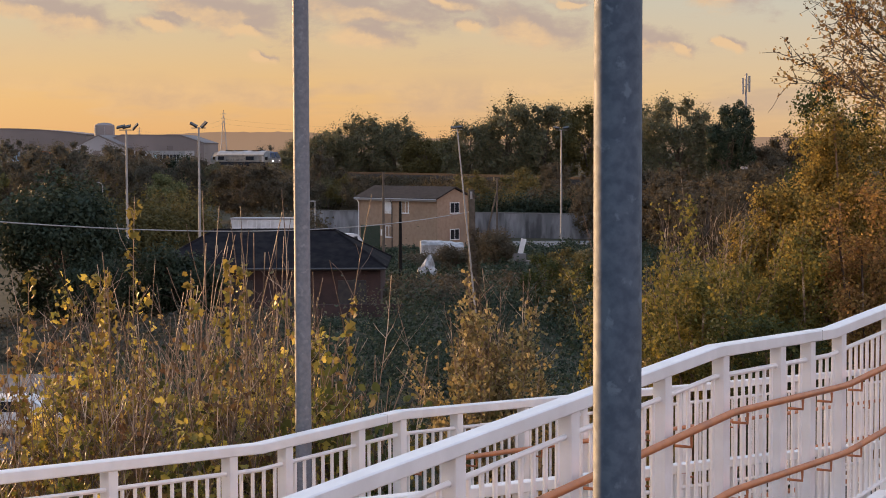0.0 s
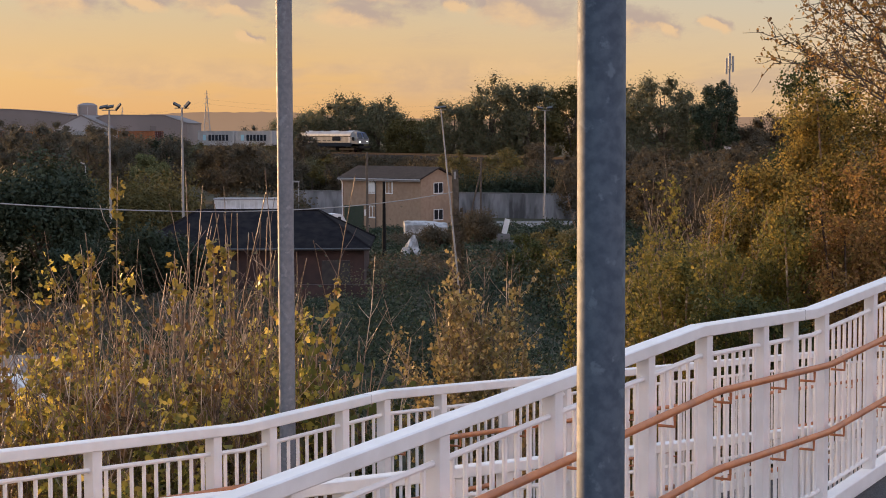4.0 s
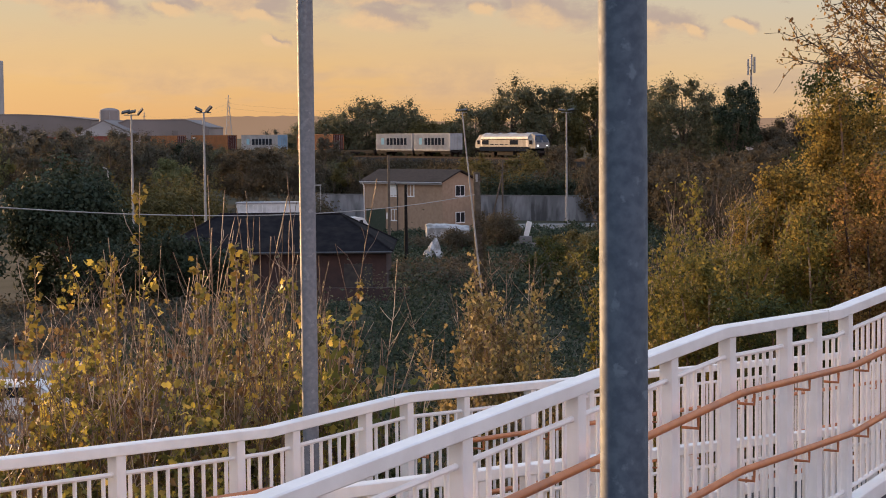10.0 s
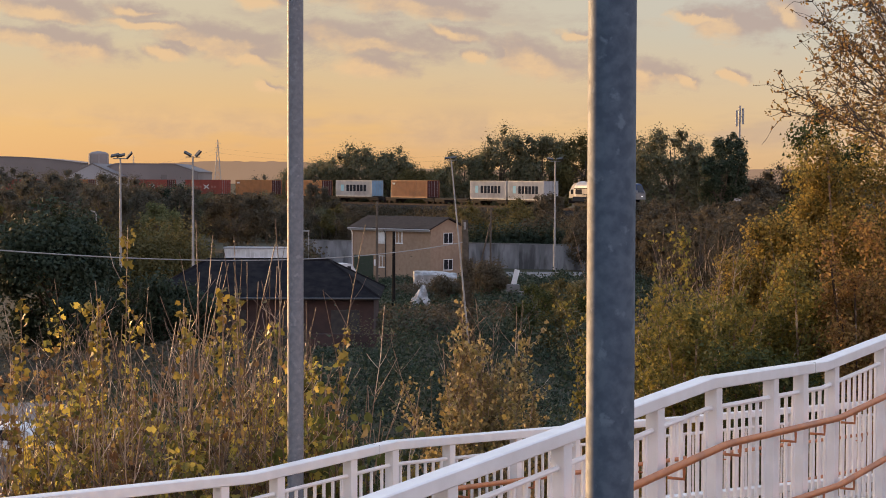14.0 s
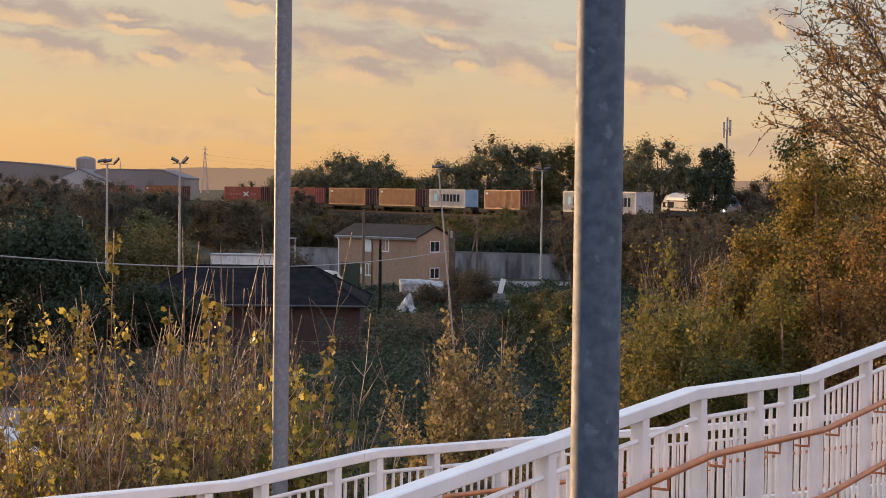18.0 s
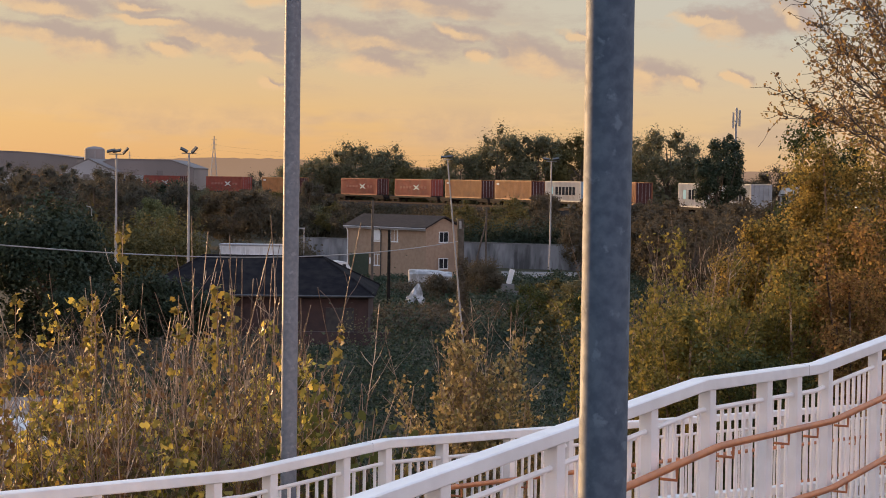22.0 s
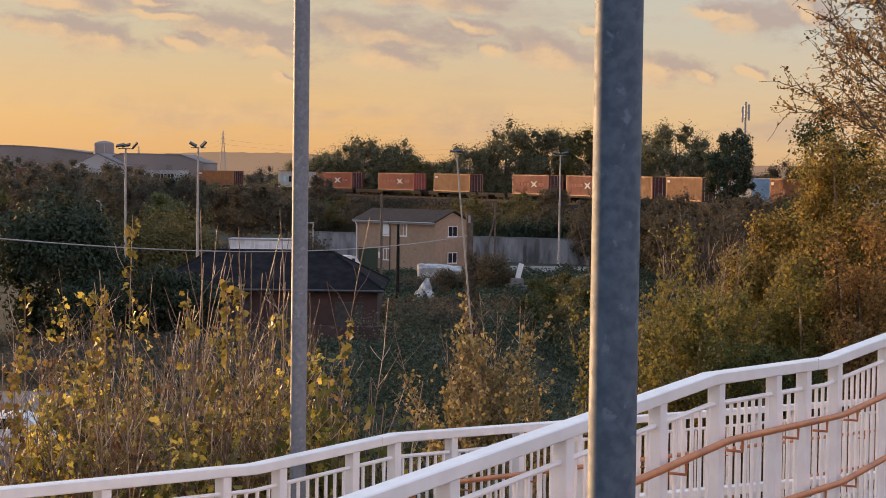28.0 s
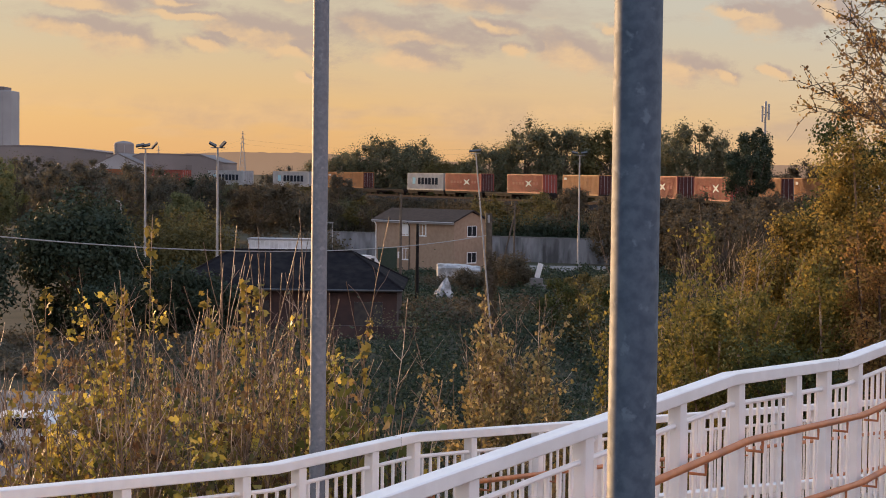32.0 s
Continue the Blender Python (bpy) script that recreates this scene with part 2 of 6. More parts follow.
L_brown = leaf_material("withered_brown_leaves", [(0.15, 0.09, 0.045), (0.30, 0.17, 0.07), (0.42, 0.255, 0.09), (0.21, 0.115, 0.055), (0.50, 0.33, 0.105), (0.11, 0.075, 0.04)], 0.55)


def galvanised(name, dark, pale, rough):
    """Zinc coating with its mottled spangle, pale rubs and run marks."""
    m = material(name, dark, rough, 0.2, color2=tuple((a + b) / 2 for a, b in zip(dark, pale)), scale=34, bump=0.02, bump_scale=60, lo=0.38, hi=0.62, stain=pale, stain_scale=24, stain_lo=0.6, stain_hi=0.68, spec=0.5)
    n, l = m.node_tree.nodes, m.node_tree.links
    tc, v = n.new("ShaderNodeTexCoord"), n.new("ShaderNodeTexVoronoi")
    v.inputs["Scale"].default_value = 30
    l.new(tc.outputs["Object"], v.inputs["Vector"])
    r = n.new("ShaderNodeMapRange")
    for i, x in enumerate((0.0, 1.0, rough - 0.03, rough + 0.05)):
        r.inputs[i + 1].default_value = x
    sep = n.new("ShaderNodeSeparateColor")
    l.new(v.outputs["Color"], sep.inputs[0])
    l.new(sep.outputs[0], r.inputs[0])
    l.new(r.outputs[0], n["Principled BSDF"].inputs["Roughness"])
    return m


M_galv = galvanised("weathered_dark_zinc", (0.030, 0.050, 0.078), (0.088, 0.122, 0.158), 0.6)
M_galv_pale = galvanised("newer_pale_zinc", (0.13, 0.135, 0.15), (0.21, 0.215, 0.23), 0.6)


# ---- small builders ----
def box(bm, x0, x1, y0, y1, z0, z1, bevel=0.0):
    b = bm if not bevel else bmesh.new()
    v = [b.verts.new((x, y, z)) for x in (x0, x1) for y in (y0, y1) for z in (z0, z1)]
    for f in ((0, 1, 3, 2), (4, 6, 7, 5), (0, 4, 5, 1), (2, 3, 7, 6), (0, 2, 6, 4), (1, 5, 7, 3)):
        b.faces.new([v[i] for i in f])
    if bevel:
        bmesh.ops.bevel(b, geom=b.edges[:], offset=bevel, segments=2, affect="EDGES", profile=0.5)
        me = bpy.data.meshes.new("t")
        b.to_mesh(me)
        b.free()
        bm.from_mesh(me)
        bpy.data.meshes.remove(me)


def tube(bm, pts, radii, n=10, caps=True, flat=1.0):
    """A swept round tube through pts."""
    pts = [Vector(p) for p in pts]
    if not hasattr(radii, "__len__"):
        radii = [radii] * len(pts)
    rings, ref = [], None
    for i, p in enumerate(pts):
        d = (pts[min(i + 1, len(pts) - 1)] - pts[max(i - 1, 0)]).normalized()
        u = d.cross(Vector((0, 0, 1)) if abs(d.z) < 0.9 else Vector((0, 1, 0))).normalized()
        if ref is not None and u.dot(ref) < 0:
            u = -u
        ref = u
        w = u.cross(d)
        rings.append([bm.verts.new(p + (u * math.cos(a) + w * math.sin(a) * flat) * radii[i]) for a in (2 * math.pi * k / n for k in range(n))])
    for a, b in zip(rings, rings[1:]):
        for k in range(n):
            bm.faces.new((a[k], a[(k + 1) % n], b[(k + 1) % n], b[k]))
    if caps:
        bm.faces.new(rings[0][::-1])
        bm.faces.new(rings[-1])


def profile(bm, section, x0, x1, axis="x"):
    """A closed section of (p, q) points drawn out along an axis: x gives (x, p, q), y gives (p, y, q)."""
    put = (lambda a, p, q: (a, p, q)) if axis == "x" else (lambda a, p, q: (p, a, q))
    a, b = ([bm.verts.new(put(x, p, q)) for p, q in section] for x in (x0, x1))
    k = len(section)
    for i in range(k):
        bm.faces.new((a[i], a[(i + 1) % k], b[(i + 1) % k], b[i]))
    bm.faces.new(a[::-1])
    bm.faces.new(b)


def finish(name, bm, mat, smooth=False):
    bmesh.ops.recalc_face_normals(bm, faces=bm.faces[:])
    me = bpy.data.meshes.new(name)
    bm.to_mesh(me)
    bm.free()
    me.materials.append(mat)
    if smooth:
        me.shade_smooth()
        me.set_sharp_from_angle(angle=radians(40))
    return me


def part(name, bm, mat, parent, label="", smooth=False, at=None):
    """One mesh object under a thing or under a part."""
    me = bm if isinstance(bm, bpy.types.Mesh) else finish(name, bm, mat, smooth)
    ob = new(name, me)
    ob.parent = parent
    if at is not None:
        ob.location = at
    return tagged(ob, label)


def thing(name, m, label, category, group="", kind=""):
    ob = new(name)
    ob.matrix_basis = m
    return tagged(ob, label, category, group, kind)


def solid(name, bm, mat, label, category, kind="", group="", smooth=False):
    return tagged(new(name, finish(name, bm, mat, smooth)), label, category, group, kind)


def polygons(name, verts, mat):
    """A mesh of loose n-gons, each with its own corners: verts is (pieces, n, 3)."""
    p, n = verts.shape[:2]
    me = bpy.data.meshes.new(name)
    me.vertices.add(p * n)
    me.vertices.foreach_set("co", verts.astype(np.float32).ravel())
    me.loops.add(p * n)
    me.loops.foreach_set("vertex_index", np.arange(p * n, dtype=np.int32))
    me.polygons.add(p)
    me.polygons.foreach_set("loop_start", np.arange(0, p * n, n, dtype=np.int32))
    me.update(calc_edges=True)
    me.validate()
    me.materials.append(mat)
    return me


OUTLINES = {"quad": ((-0.5, 0.0), (0.0, 0.35), (0.5, 0.0)), "leaf": ((-0.5, 0.0), (-0.27, 0.27), (0.05, 0.34), (0.33, 0.2), (0.56, 0.0)),
            "sliver": ((-0.5, 0.0), (0.42, 0.36), (0.42, 0.36)), "lobed": ((-0.45, 0.0), (-0.16, 0.44), (0.03, 0.19), (0.28, 0.29), (0.56, 0.0))}


def leaves(rng, centres, size, up=0.35, spread=0.5, shape="leaf", facing=None, firm=0.0):
    """Leaf blades at the centres, turned at random, tips drooping a little. facing: the way each blade would look; firm: how closely it keeps to it."""
    n = len(centres)
    axis = rng.normal(size=(n, 3))
    axis[:, 2] -= up
    if facing is not None:
        nor = facing * firm + rng.normal(size=(n, 3)) * 0.5
        nor /= np.linalg.norm(nor, axis=1, keepdims=True) + 1e-9
        axis -= nor * (axis * nor).sum(1, keepdims=True)
    axis /= np.linalg.norm(axis, axis=1, keepdims=True) + 1e-9
    side = np.cross(axis, rng.normal(size=(n, 3)) if facing is None else nor)
    side /= np.linalg.norm(side, axis=1, keepdims=True) + 1e-9
    nor = np.cross(side, axis)
    s = (size * rng.uniform(1 - spread, 1 + spread, n))[:, None]
    w = s * rng.uniform(0.8, 1.2, n)[:, None]
    fold = w * rng.uniform(0.1, 0.6, n)[:, None]
    curl = s * rng.uniform(-0.2, 0.5, n)[:, None]
    half = OUTLINES[shape]
    rim = list(half[:-1]) + [half[-1]] * (half[-1][1] == 0) + [(u, -v) for u, v in half[-2:0:-1]]
    return np.stack([centres + axis * s * u + side * w * v + nor * (fold * abs(v) - curl * u * u) for u, v in rim], 1)


# ---- ground ----
def smooth01(x):
    x = min(1.0, max(0.0, x))
    return x * x * (3 - 2 * x)


def ground_z(x, y):
    bank = 5.2 * smooth01((46 - y) / 28) * smooth01((60 - abs(x)) / 30)
    return bank + 0.25 * noise.noise((x * 0.05, y * 0.05, 0)) * smooth01((400 - abs(y)) / 200)


def ground():
    k = np.linspace(-1, 1, 101)
    axis = np.sinh(k * 5.2) / np.sinh(5.2) * 4900
    bm = bmesh.new()
    grid = [[bm.verts.new((x, y, ground_z(x, y))) for x in axis] for y in axis]
    for i in range(100):
        for j in range(100):
            bm.faces.new((grid[i][j], grid[i][j + 1], grid[i + 1][j + 1], grid[i + 1][j]))
    solid("ground", bm, M_ground, "rough olive grass and bare earth ground", "ground", "structure", smooth=True)
    bm = bmesh.new()
    box(bm, -60, -8.5, 60, 84, -0.1, 0.06)
    solid("road", bm, M_asphalt, "grey asphalt yard road behind the saplings", "road", "structure")
    bm = bmesh.new()
    rng = np.random.default_rng(5)
    xs = np.linspace(-1500, 900, 160)
    top = [33 + 18 * math.exp(-((x + 420) / 260) ** 2) + 5 * noise.noise((x * 0.006, 2, 0)) + 2.2 * noise.noise((x * 0.05, 7, 0)) + rng.uniform(-0.5, 0.5) for x in xs]
    a = [bm.verts.new((x, 4000, -2)) for x in xs]
    b = [bm.verts.new((x, 4020, z)) for x, z in zip(xs, top)]
    c = [bm.verts.new((x, 4400, z * 0.8)) for x, z in zip(xs, top)]
    for i in range(len(xs) - 1):
        bm.faces.new((a[i], a[i + 1], b[i + 1], b[i]))
        bm.faces.new((b[i], b[i + 1], c[i + 1], c[i]))
    solid("backdrop", bm, M_hill, "mauve wooded hills on the horizon, their haze a painted glow", "hills", "structure", smooth=True)


# Distance haze is put in as a weak emission of the surface.
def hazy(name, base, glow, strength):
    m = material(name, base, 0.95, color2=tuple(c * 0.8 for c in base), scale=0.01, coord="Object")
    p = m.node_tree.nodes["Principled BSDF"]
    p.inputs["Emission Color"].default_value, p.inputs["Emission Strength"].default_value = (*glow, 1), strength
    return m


M_hill = hazy("haze_glow_hill", (0.12, 0.09, 0.07), (0.47, 0.275, 0.15), 0.6)
ground()

# ---- railway: a curve on which every metre of track spans the same angle ----
RAIL_Z, PER_K = 6.42, 614.0
_k = np.linspace(-0.86, 0.62, 2961)
_y = np.empty_like(_k)
_i0 = int(np.argmin(abs(_k + 0.026)))
_y[_i0] = 317.0


def _slope(k, y):
    return (-k * y - math.sqrt(max(0.0, k * k * y * y - (1 + k * k) * (y * y - PER_K ** 2)))) / (1 + k * k)


for _i in range(_i0, len(_k) - 1):
    _y[_i + 1] = max(60.0, _y[_i] + _slope(_k[_i], _y[_i]) * (_k[_i + 1] - _k[_i]))
for _i in range(_i0, 0, -1):
    _y[_i - 1] = _y[_i] + _slope(_k[_i], _y[_i]) * (_k[_i - 1] - _k[_i])


def track(s):
    """Place and heading on the track, s metres past the point dead ahead."""
    def at(q):
        k = q / PER_K
        y = float(np.interp(k, _k, _y))
        return Vector((k * y, y, RAIL_Z))
    p, d = at(s), at(s + 1.5) - at(s - 1.5)
    return p, math.atan2(d.y, d.x)


def sweep(bm, s0, s1, step, section):
    """Draw an open section of (offset to the left, height) along the track."""
    rows = []
    for s in np.arange(s0, s1 + 0.1, step):
        p, a = track(float(s))
        rows.append([bm.verts.new((p.x - math.sin(a) * o, p.y + math.cos(a) * o, h)) for o, h in section])
    for r0, r1 in zip(rows, rows[1:]):
        for i in range(len(section) - 1):
            bm.faces.new((r0[i], r1[i], r1[i + 1], r0[i + 1]))


def railway():
    bm = bmesh.new()
    sweep(bm, -500, 230, 5, [(19, -0.2), (5.2, 5.7), (-7.6, 5.7), (-13.5, -0.2)])
    solid("embankment", bm, M_bank, "railway embankment of dull brown earth and dead scrub", "embankment", "structure", smooth=True)
    bm = bmesh.new()
    sweep(bm, -500, 230, 5, [(4.4, 5.68), (2.6, 6.24), (-5.9, 6.24), (-7.4, 5.68)])
    solid("track_bed", bm, M_ballast, "grey stone ballast bed of the railway", "ballast", "structure")
    for o in (0.75, -0.75, -3.3, -4.8):
        bm = bmesh.new()
        sweep(bm, -500, 230, 5, [(o + 0.04, 6.24), (o + 0.035, RAIL_Z), (o - 0.035, RAIL_Z), (o - 0.04, 6.24)])
        solid("rail", bm, M_steel, "rusty steel running rail on ballast", "rail", "structure", "railway rails")


railway()

# ---- ramps: local x runs along the ramps, local y across them ----
RAMP = Matrix.Rotation(math.atan2(0.854, 0.52), 4, "Z")


def upper_top(a):
    """Height of the rail's top along the upper ramp: slope, landing, slope."""
    return 9.50 + min(0.0, a - 8.55) * 0.0475 - 0.036 * min(1.75, max(0.0, a - 8.55)) + max(0.0, a - 10.3) * 0.044


def inner_top(a):
    """The inner rail of the lower ramp falls evenly."""
    return 8.838 - 0.106 * (a - 7.01)


def lower_top(a):
    return 8.72 - min(0.0, a - 8.75) * 0.075 - max(0.0, a - 10.35) * 0.078


def railing(label, b, top, a0, a1, kinks, posts, side, high=-0.335):
    """A parapet: box top rail, thin rails, flat posts, round bars, and two handrails on brackets on one side (+1 or -1 in local y)."""
    base = top(a0) - 1.3
    m = RAMP @ Matrix.Translation((a0, b, base))
    th = thing("ramp_railing", m, label, "railing", "white ramp railings")
    stops = [a0] + [k for k in kinks if a0 < k < a1] + [a1]
    h = lambda a: top(a) - base

    def beam(name, y0, y1, z0, z1, bevel, lab=""):
        bm = bmesh.new()
        sec = [(y0 + bevel, z0), (y1 - bevel, z0), (y1, z0 + bevel), (y1, z1 - bevel), (y1 - bevel, z1), (y0 + bevel, z1), (y0, z1 - bevel), (y0, z0 + bevel)]
        rings = [[bm.verts.new((a - a0, y, h(a) + z)) for y, z in sec] for a in stops]
        for r0, r1 in zip(rings, rings[1:]):
            for i in range(8):
                bm.faces.new((r0[i], r0[(i + 1) % 8], r1[(i + 1) % 8], r1[i]))
        bm.faces.new(rings[0])
        bm.faces.new(rings[-1][::-1])
        return part(name, bm, M_white, th, lab)

    beam("top_rail", -0.0425, 0.0425, -0.062, 0.0, 0.006)
    for a in [kinks[-1] - 0.35]:
        bm = bmesh.new()
        box(bm, a - a0 + 0.12, a - a0 + 0.123, -0.0435, 0.0435, h(a + 0.12) - 0.0625, h(a + 0.12) + 0.001)
        part("joint", bm, M_stain, th, "thin weathered joint in the rail")
    beam("bottom_beam", -0.045, 0.045, -1.30, -1.20, 0.006)
    for z, nm in ((-0.165, "upper_bar"), (-1.13, "lower_bar")):
        bm = bmesh.new()
        tube(bm, [(a - a0, 0, h(a) + z) for a in stops], 0.014, 8)
        part(nm, bm, M_white, th, smooth=True)
    bm = bmesh.new()
    box(bm, -0.039, 0.039, -0.034, 0.034, -1.22, -0.058, 0.005)
    post = finish("post", bm, M_white)
    bm = bmesh.new()
    tube(bm, [(0, 0, -1.13), (0, 0, -0.165)], 0.0115, 8)
    bar = finish("baluster", bm, M_white, True)
    for p in posts:
        part("post", post, None, th, at=(p - a0, 0, h(p)))
    edges = [a0] + [p for p in posts if a0 < p < a1] + [a1]
    for p, q in zip(edges, edges[1:]):
        n = max(1, round((q - p - 0.06) / 0.1))
        for i in range(1, n):
            a = p + (q - p) * i / n
            if abs(a - p) > 0.06 and abs(q - a) > 0.06:
                part("baluster", bar, None, th, at=(a - a0, 0, h(a)))
    if high:
        bm = bmesh.new()
        tube(bm, [(0, 0, -0.02), (0, 0, -0.075), (0, -side * 0.085, -0.075)], 0.008, 6)
        bm2 = bm
        bracket = finish("bracket", bm2, M_copper, True)
        for z in (high, high - 0.4):
            y = side * 0.115
            bm = bmesh.new()
            path = []
            for a in stops:
                path += [a - 0.05, a + 0.05] if a0 < a < a1 else [a]
            tube(bm, [(a - a0, y, h(a) + z) for a in path], 0.019, 12)
            hr = part("handrail", bm, M_copper, th, "orange-brown round handrail", True)
            for p in posts:
                if a0 + 0.1 < p < a1:
                    part("bracket", bracket, None, hr, at=(p - a0 + 0.085, y, h(p + 0.085) + z))
    return th


M_stain = material("weathered_joint", (0.52, 0.50, 0.48), 0.8, color2=(0.45, 0.43, 0.41), scale=20)
UP_POSTS = [3.02, 4.0, 4.98, 5.965, 6.94, 7.92, 8.645, 9.465, 9.945, 10.49, 11.45, 12.45, 13.4, 14.4]
LOW_POSTS = [4.3, 5.35, 6.4, 7.40, 8.46, 9.02, 9.83, 10.34] + [11.1 + i for i in range(15)]
railing("white steel ramp railing with orange-brown handrails, lightly weathered", 3.56, upper_top, 2.0, 15.0, (8.55, 10.3), UP_POSTS, -1)
railing("white steel ramp railing with orange-brown handrails beside autumn saplings", 6.60, lower_top, 3.4, 25.6, (8.75, 10.35), LOW_POSTS, -1, -0.365)
railing("white steel railing of the lower ramp, handrails inside", 4.80, inner_top, 3.4, 23.6, (8.75, 10.35), [p - 0.25 for p in LOW_POSTS if p < 23.6], 1)


def deck(name, b0, b1, top, a0, a1, kinks, label, drop=1.3):
    bm = bmesh.new()
    stops = [a0] + list(kinks) + [a1]
    rows = [[bm.verts.new(RAMP @ Vector((a, b, z))) for b, z in ((b0, 3.0), (b1, 3.0), (b1, top(a) - drop), (b0, top(a) - drop))] for a in stops]
    for r0, r1 in zip(rows, rows[1:]):
        for i in range(4):
            bm.faces.new((r0[i], r0[(i + 1) % 4], r1[(i + 1) % 4], r1[i]))
    bm.faces.new(rows[0])
    bm.faces.new(rows[-1][::-1])
    solid(name, bm, M_deck, label, "ramp", "structure")


deck("floor_upper_ramp", 1.75, 3.62, upper_top, 2.0, 15.0, (8.55, 10.3), "dark asphalt deck of the upper ramp")
deck("floor_lower_ramp", 4.73, 6.67, lower_top, 3.4, 25.6, (8.75, 10.35), "dark asphalt deck of the lower ramp")
bm = bmesh.new()
box(bm, -3, 3, -3.0, 1.2, 3.0, 8.85)
pl = solid("floor_bridge", bm, M_concrete, "concrete footbridge platform", "platform", "structure")
pl.matrix_basis = RAMP


def column(x, y, z0, z1, r, lean, label, M_galv):
    """A galvanised lighting column with a base section, a door and a lantern arm far above."""
    th = thing("lighting_column", pose(x, y, z0, 0, lean, 0), label, "lamp post", "galvanised lighting columns")
    bm = bmesh.new()
    tube(bm, [(0, 0, 0), (0, 0, 1.2), (0, 0, 1.25), (0, 0, z1 - z0)], [r * 1.5, r * 1.5, r, r * 0.96], 40)
    part("shaft", bm, M_galv, th, "mottled galvanised steel shaft", True)
    bm = bmesh.new()
    tube(bm, [(0, 0, z1 - z0 - 0.05), (0.25, 0, z1 - z0 + 0.25), (0.9, 0, z1 - z0 + 0.32)], 0.03, 10)
    part("arm", bm, M_galv, th, smooth=True)
    bm = bmesh.new()
    box(bm, 0.85, 1.4, -0.12, 0.12, z1 - z0 + 0.26, z1 - z0 + 0.38, 0.03)
    part("lantern", bm, M_dark_metal, th)
    bm = bmesh.new()
    box(bm, -0.06, 0.06, -r * 1.5 - 0.012, -r * 1.3, 0.45, 1.0, 0.004)
    part("access_door", bm, M_galv, th)


column(0.424, 4.24, 7.9, 15.2, 0.0572, 0.0, "mottled dark galvanised lighting column beside the upper ramp", M_galv)
column(-0.942, 12.6, 4.6, 15.5, 0.0572, 0.0, "tall pale galvanised lighting column behind the lower railing", M_galv_pale)


# ---- plants ----
def branch(rng, p, d, length, r, steps, wander=0.25, lift=0.1):
    pts, radii = [np.array(p, float)], [r]
    d = np.array(d, float)
    d /= np.linalg.norm(d)
    for i in range(steps):
        d = d + rng.normal(size=3) * wander * 0.5 + np.array((0, 0, lift * 0.3))
        d /= np.linalg.norm(d)
        pts.append(pts[-1] + d * length / steps)
        radii.append(r * (1 - 0.85 * (i + 1) / steps))
    return pts, radii


def tree(x, y, h, r, leaf, size, count, seed, label, name="tree", clumps=26, z0=None, low=0.25, tight=0.30, top=1.0, trunk=0.03, category="tree", bark=None, group="", loose=0.2, firm=0.5, core=0.0, blade="sliver"):
    """A tapered trunk with limbs, and a crown of many small leaves gathered in uneven clumps; core fills the middle of each clump."""
    rng = np.random.default_rng(seed)
    z0 = ground_z(x, y) - 0.1 if z0 is None else z0
    th = thing(name, pose(x, y, z0), label, category, group)
    cz, rz = h * (low + 1.0) / 2, h * (1.0 - low) / 2
    v = rng.normal(size=(clumps, 3))
    v /= np.linalg.norm(v, axis=1, keepdims=True)
    rad = rng.uniform(0.45, 0.95, clumps) ** 0.6
    c = v * rad[:, None] * np.array((r, r, rz)) * rng.uniform(0.75, 1.0, (clumps, 1)) + np.array((0, 0, cz))
    bm = bmesh.new()
    pts, radii = branch(rng, (0, 0, 0), (0, 0, 1), h * 0.72, h * trunk, 7, 0.12, 0.2)
    tube(bm, pts, radii, 7)
    for q in c[:: max(1, clumps // 12)]:
        i = int(rng.integers(2, 6))
        p0 = pts[i]
        mid = (p0 + q) / 2 + rng.normal(size=3) * r * 0.08
        tube(bm, [p0, mid, q], [radii[i] * 0.6, radii[i] * 0.35, 0.02], 5)
    part("trunk", bm, bark or M_bark, th, smooth=True)
    which = rng.integers(0, clumps, count)
    sc = rng.uniform(0.55, 1.25, clumps) * tight
    off = rng.normal(size=(count, 3))
    off /= np.linalg.norm(off, axis=1, keepdims=True)
    facing = off + (c[which] - np.array((0, 0, cz))) / np.array((r, r, rz)) * 0.7 + np.array((0, 0, 0.25))
    off *= (rng.uniform(0, 1, (count, 1)) ** 0.45) * rng.lognormal(0, loose, (count, 1))
    pos = c[which] + off * sc[which][:, None] * np.array((r, r, min(rz, r * 1.1)))
    pos[:, 2] = np.maximum(pos[:, 2], 0.15)
    part("crown", polygons("crown", leaves(rng, pos, size, 0.3, 0.5, blade, facing, firm), leaf), None, th)
    if core:
        m = clumps * 24
        deep = rng.normal(size=(m, 3))
        deep *= rng.uniform(0, core, (m, 1)) / np.linalg.norm(deep, axis=1, keepdims=True) * np.repeat(sc, 24)[:, None] * np.array((r, r, min(rz, r * 1.1)))
        deep += np.repeat(c, 24, 0)
        deep[:, 2] = np.maximum(deep[:, 2], 0.3)
        part("inner_crown", polygons("inner_crown", leaves(rng, deep, r * tight * 0.38, 0.0, 0.5, "quad", deep - np.repeat(c, 24, 0), 0.4), leaf), None, th)
    return th


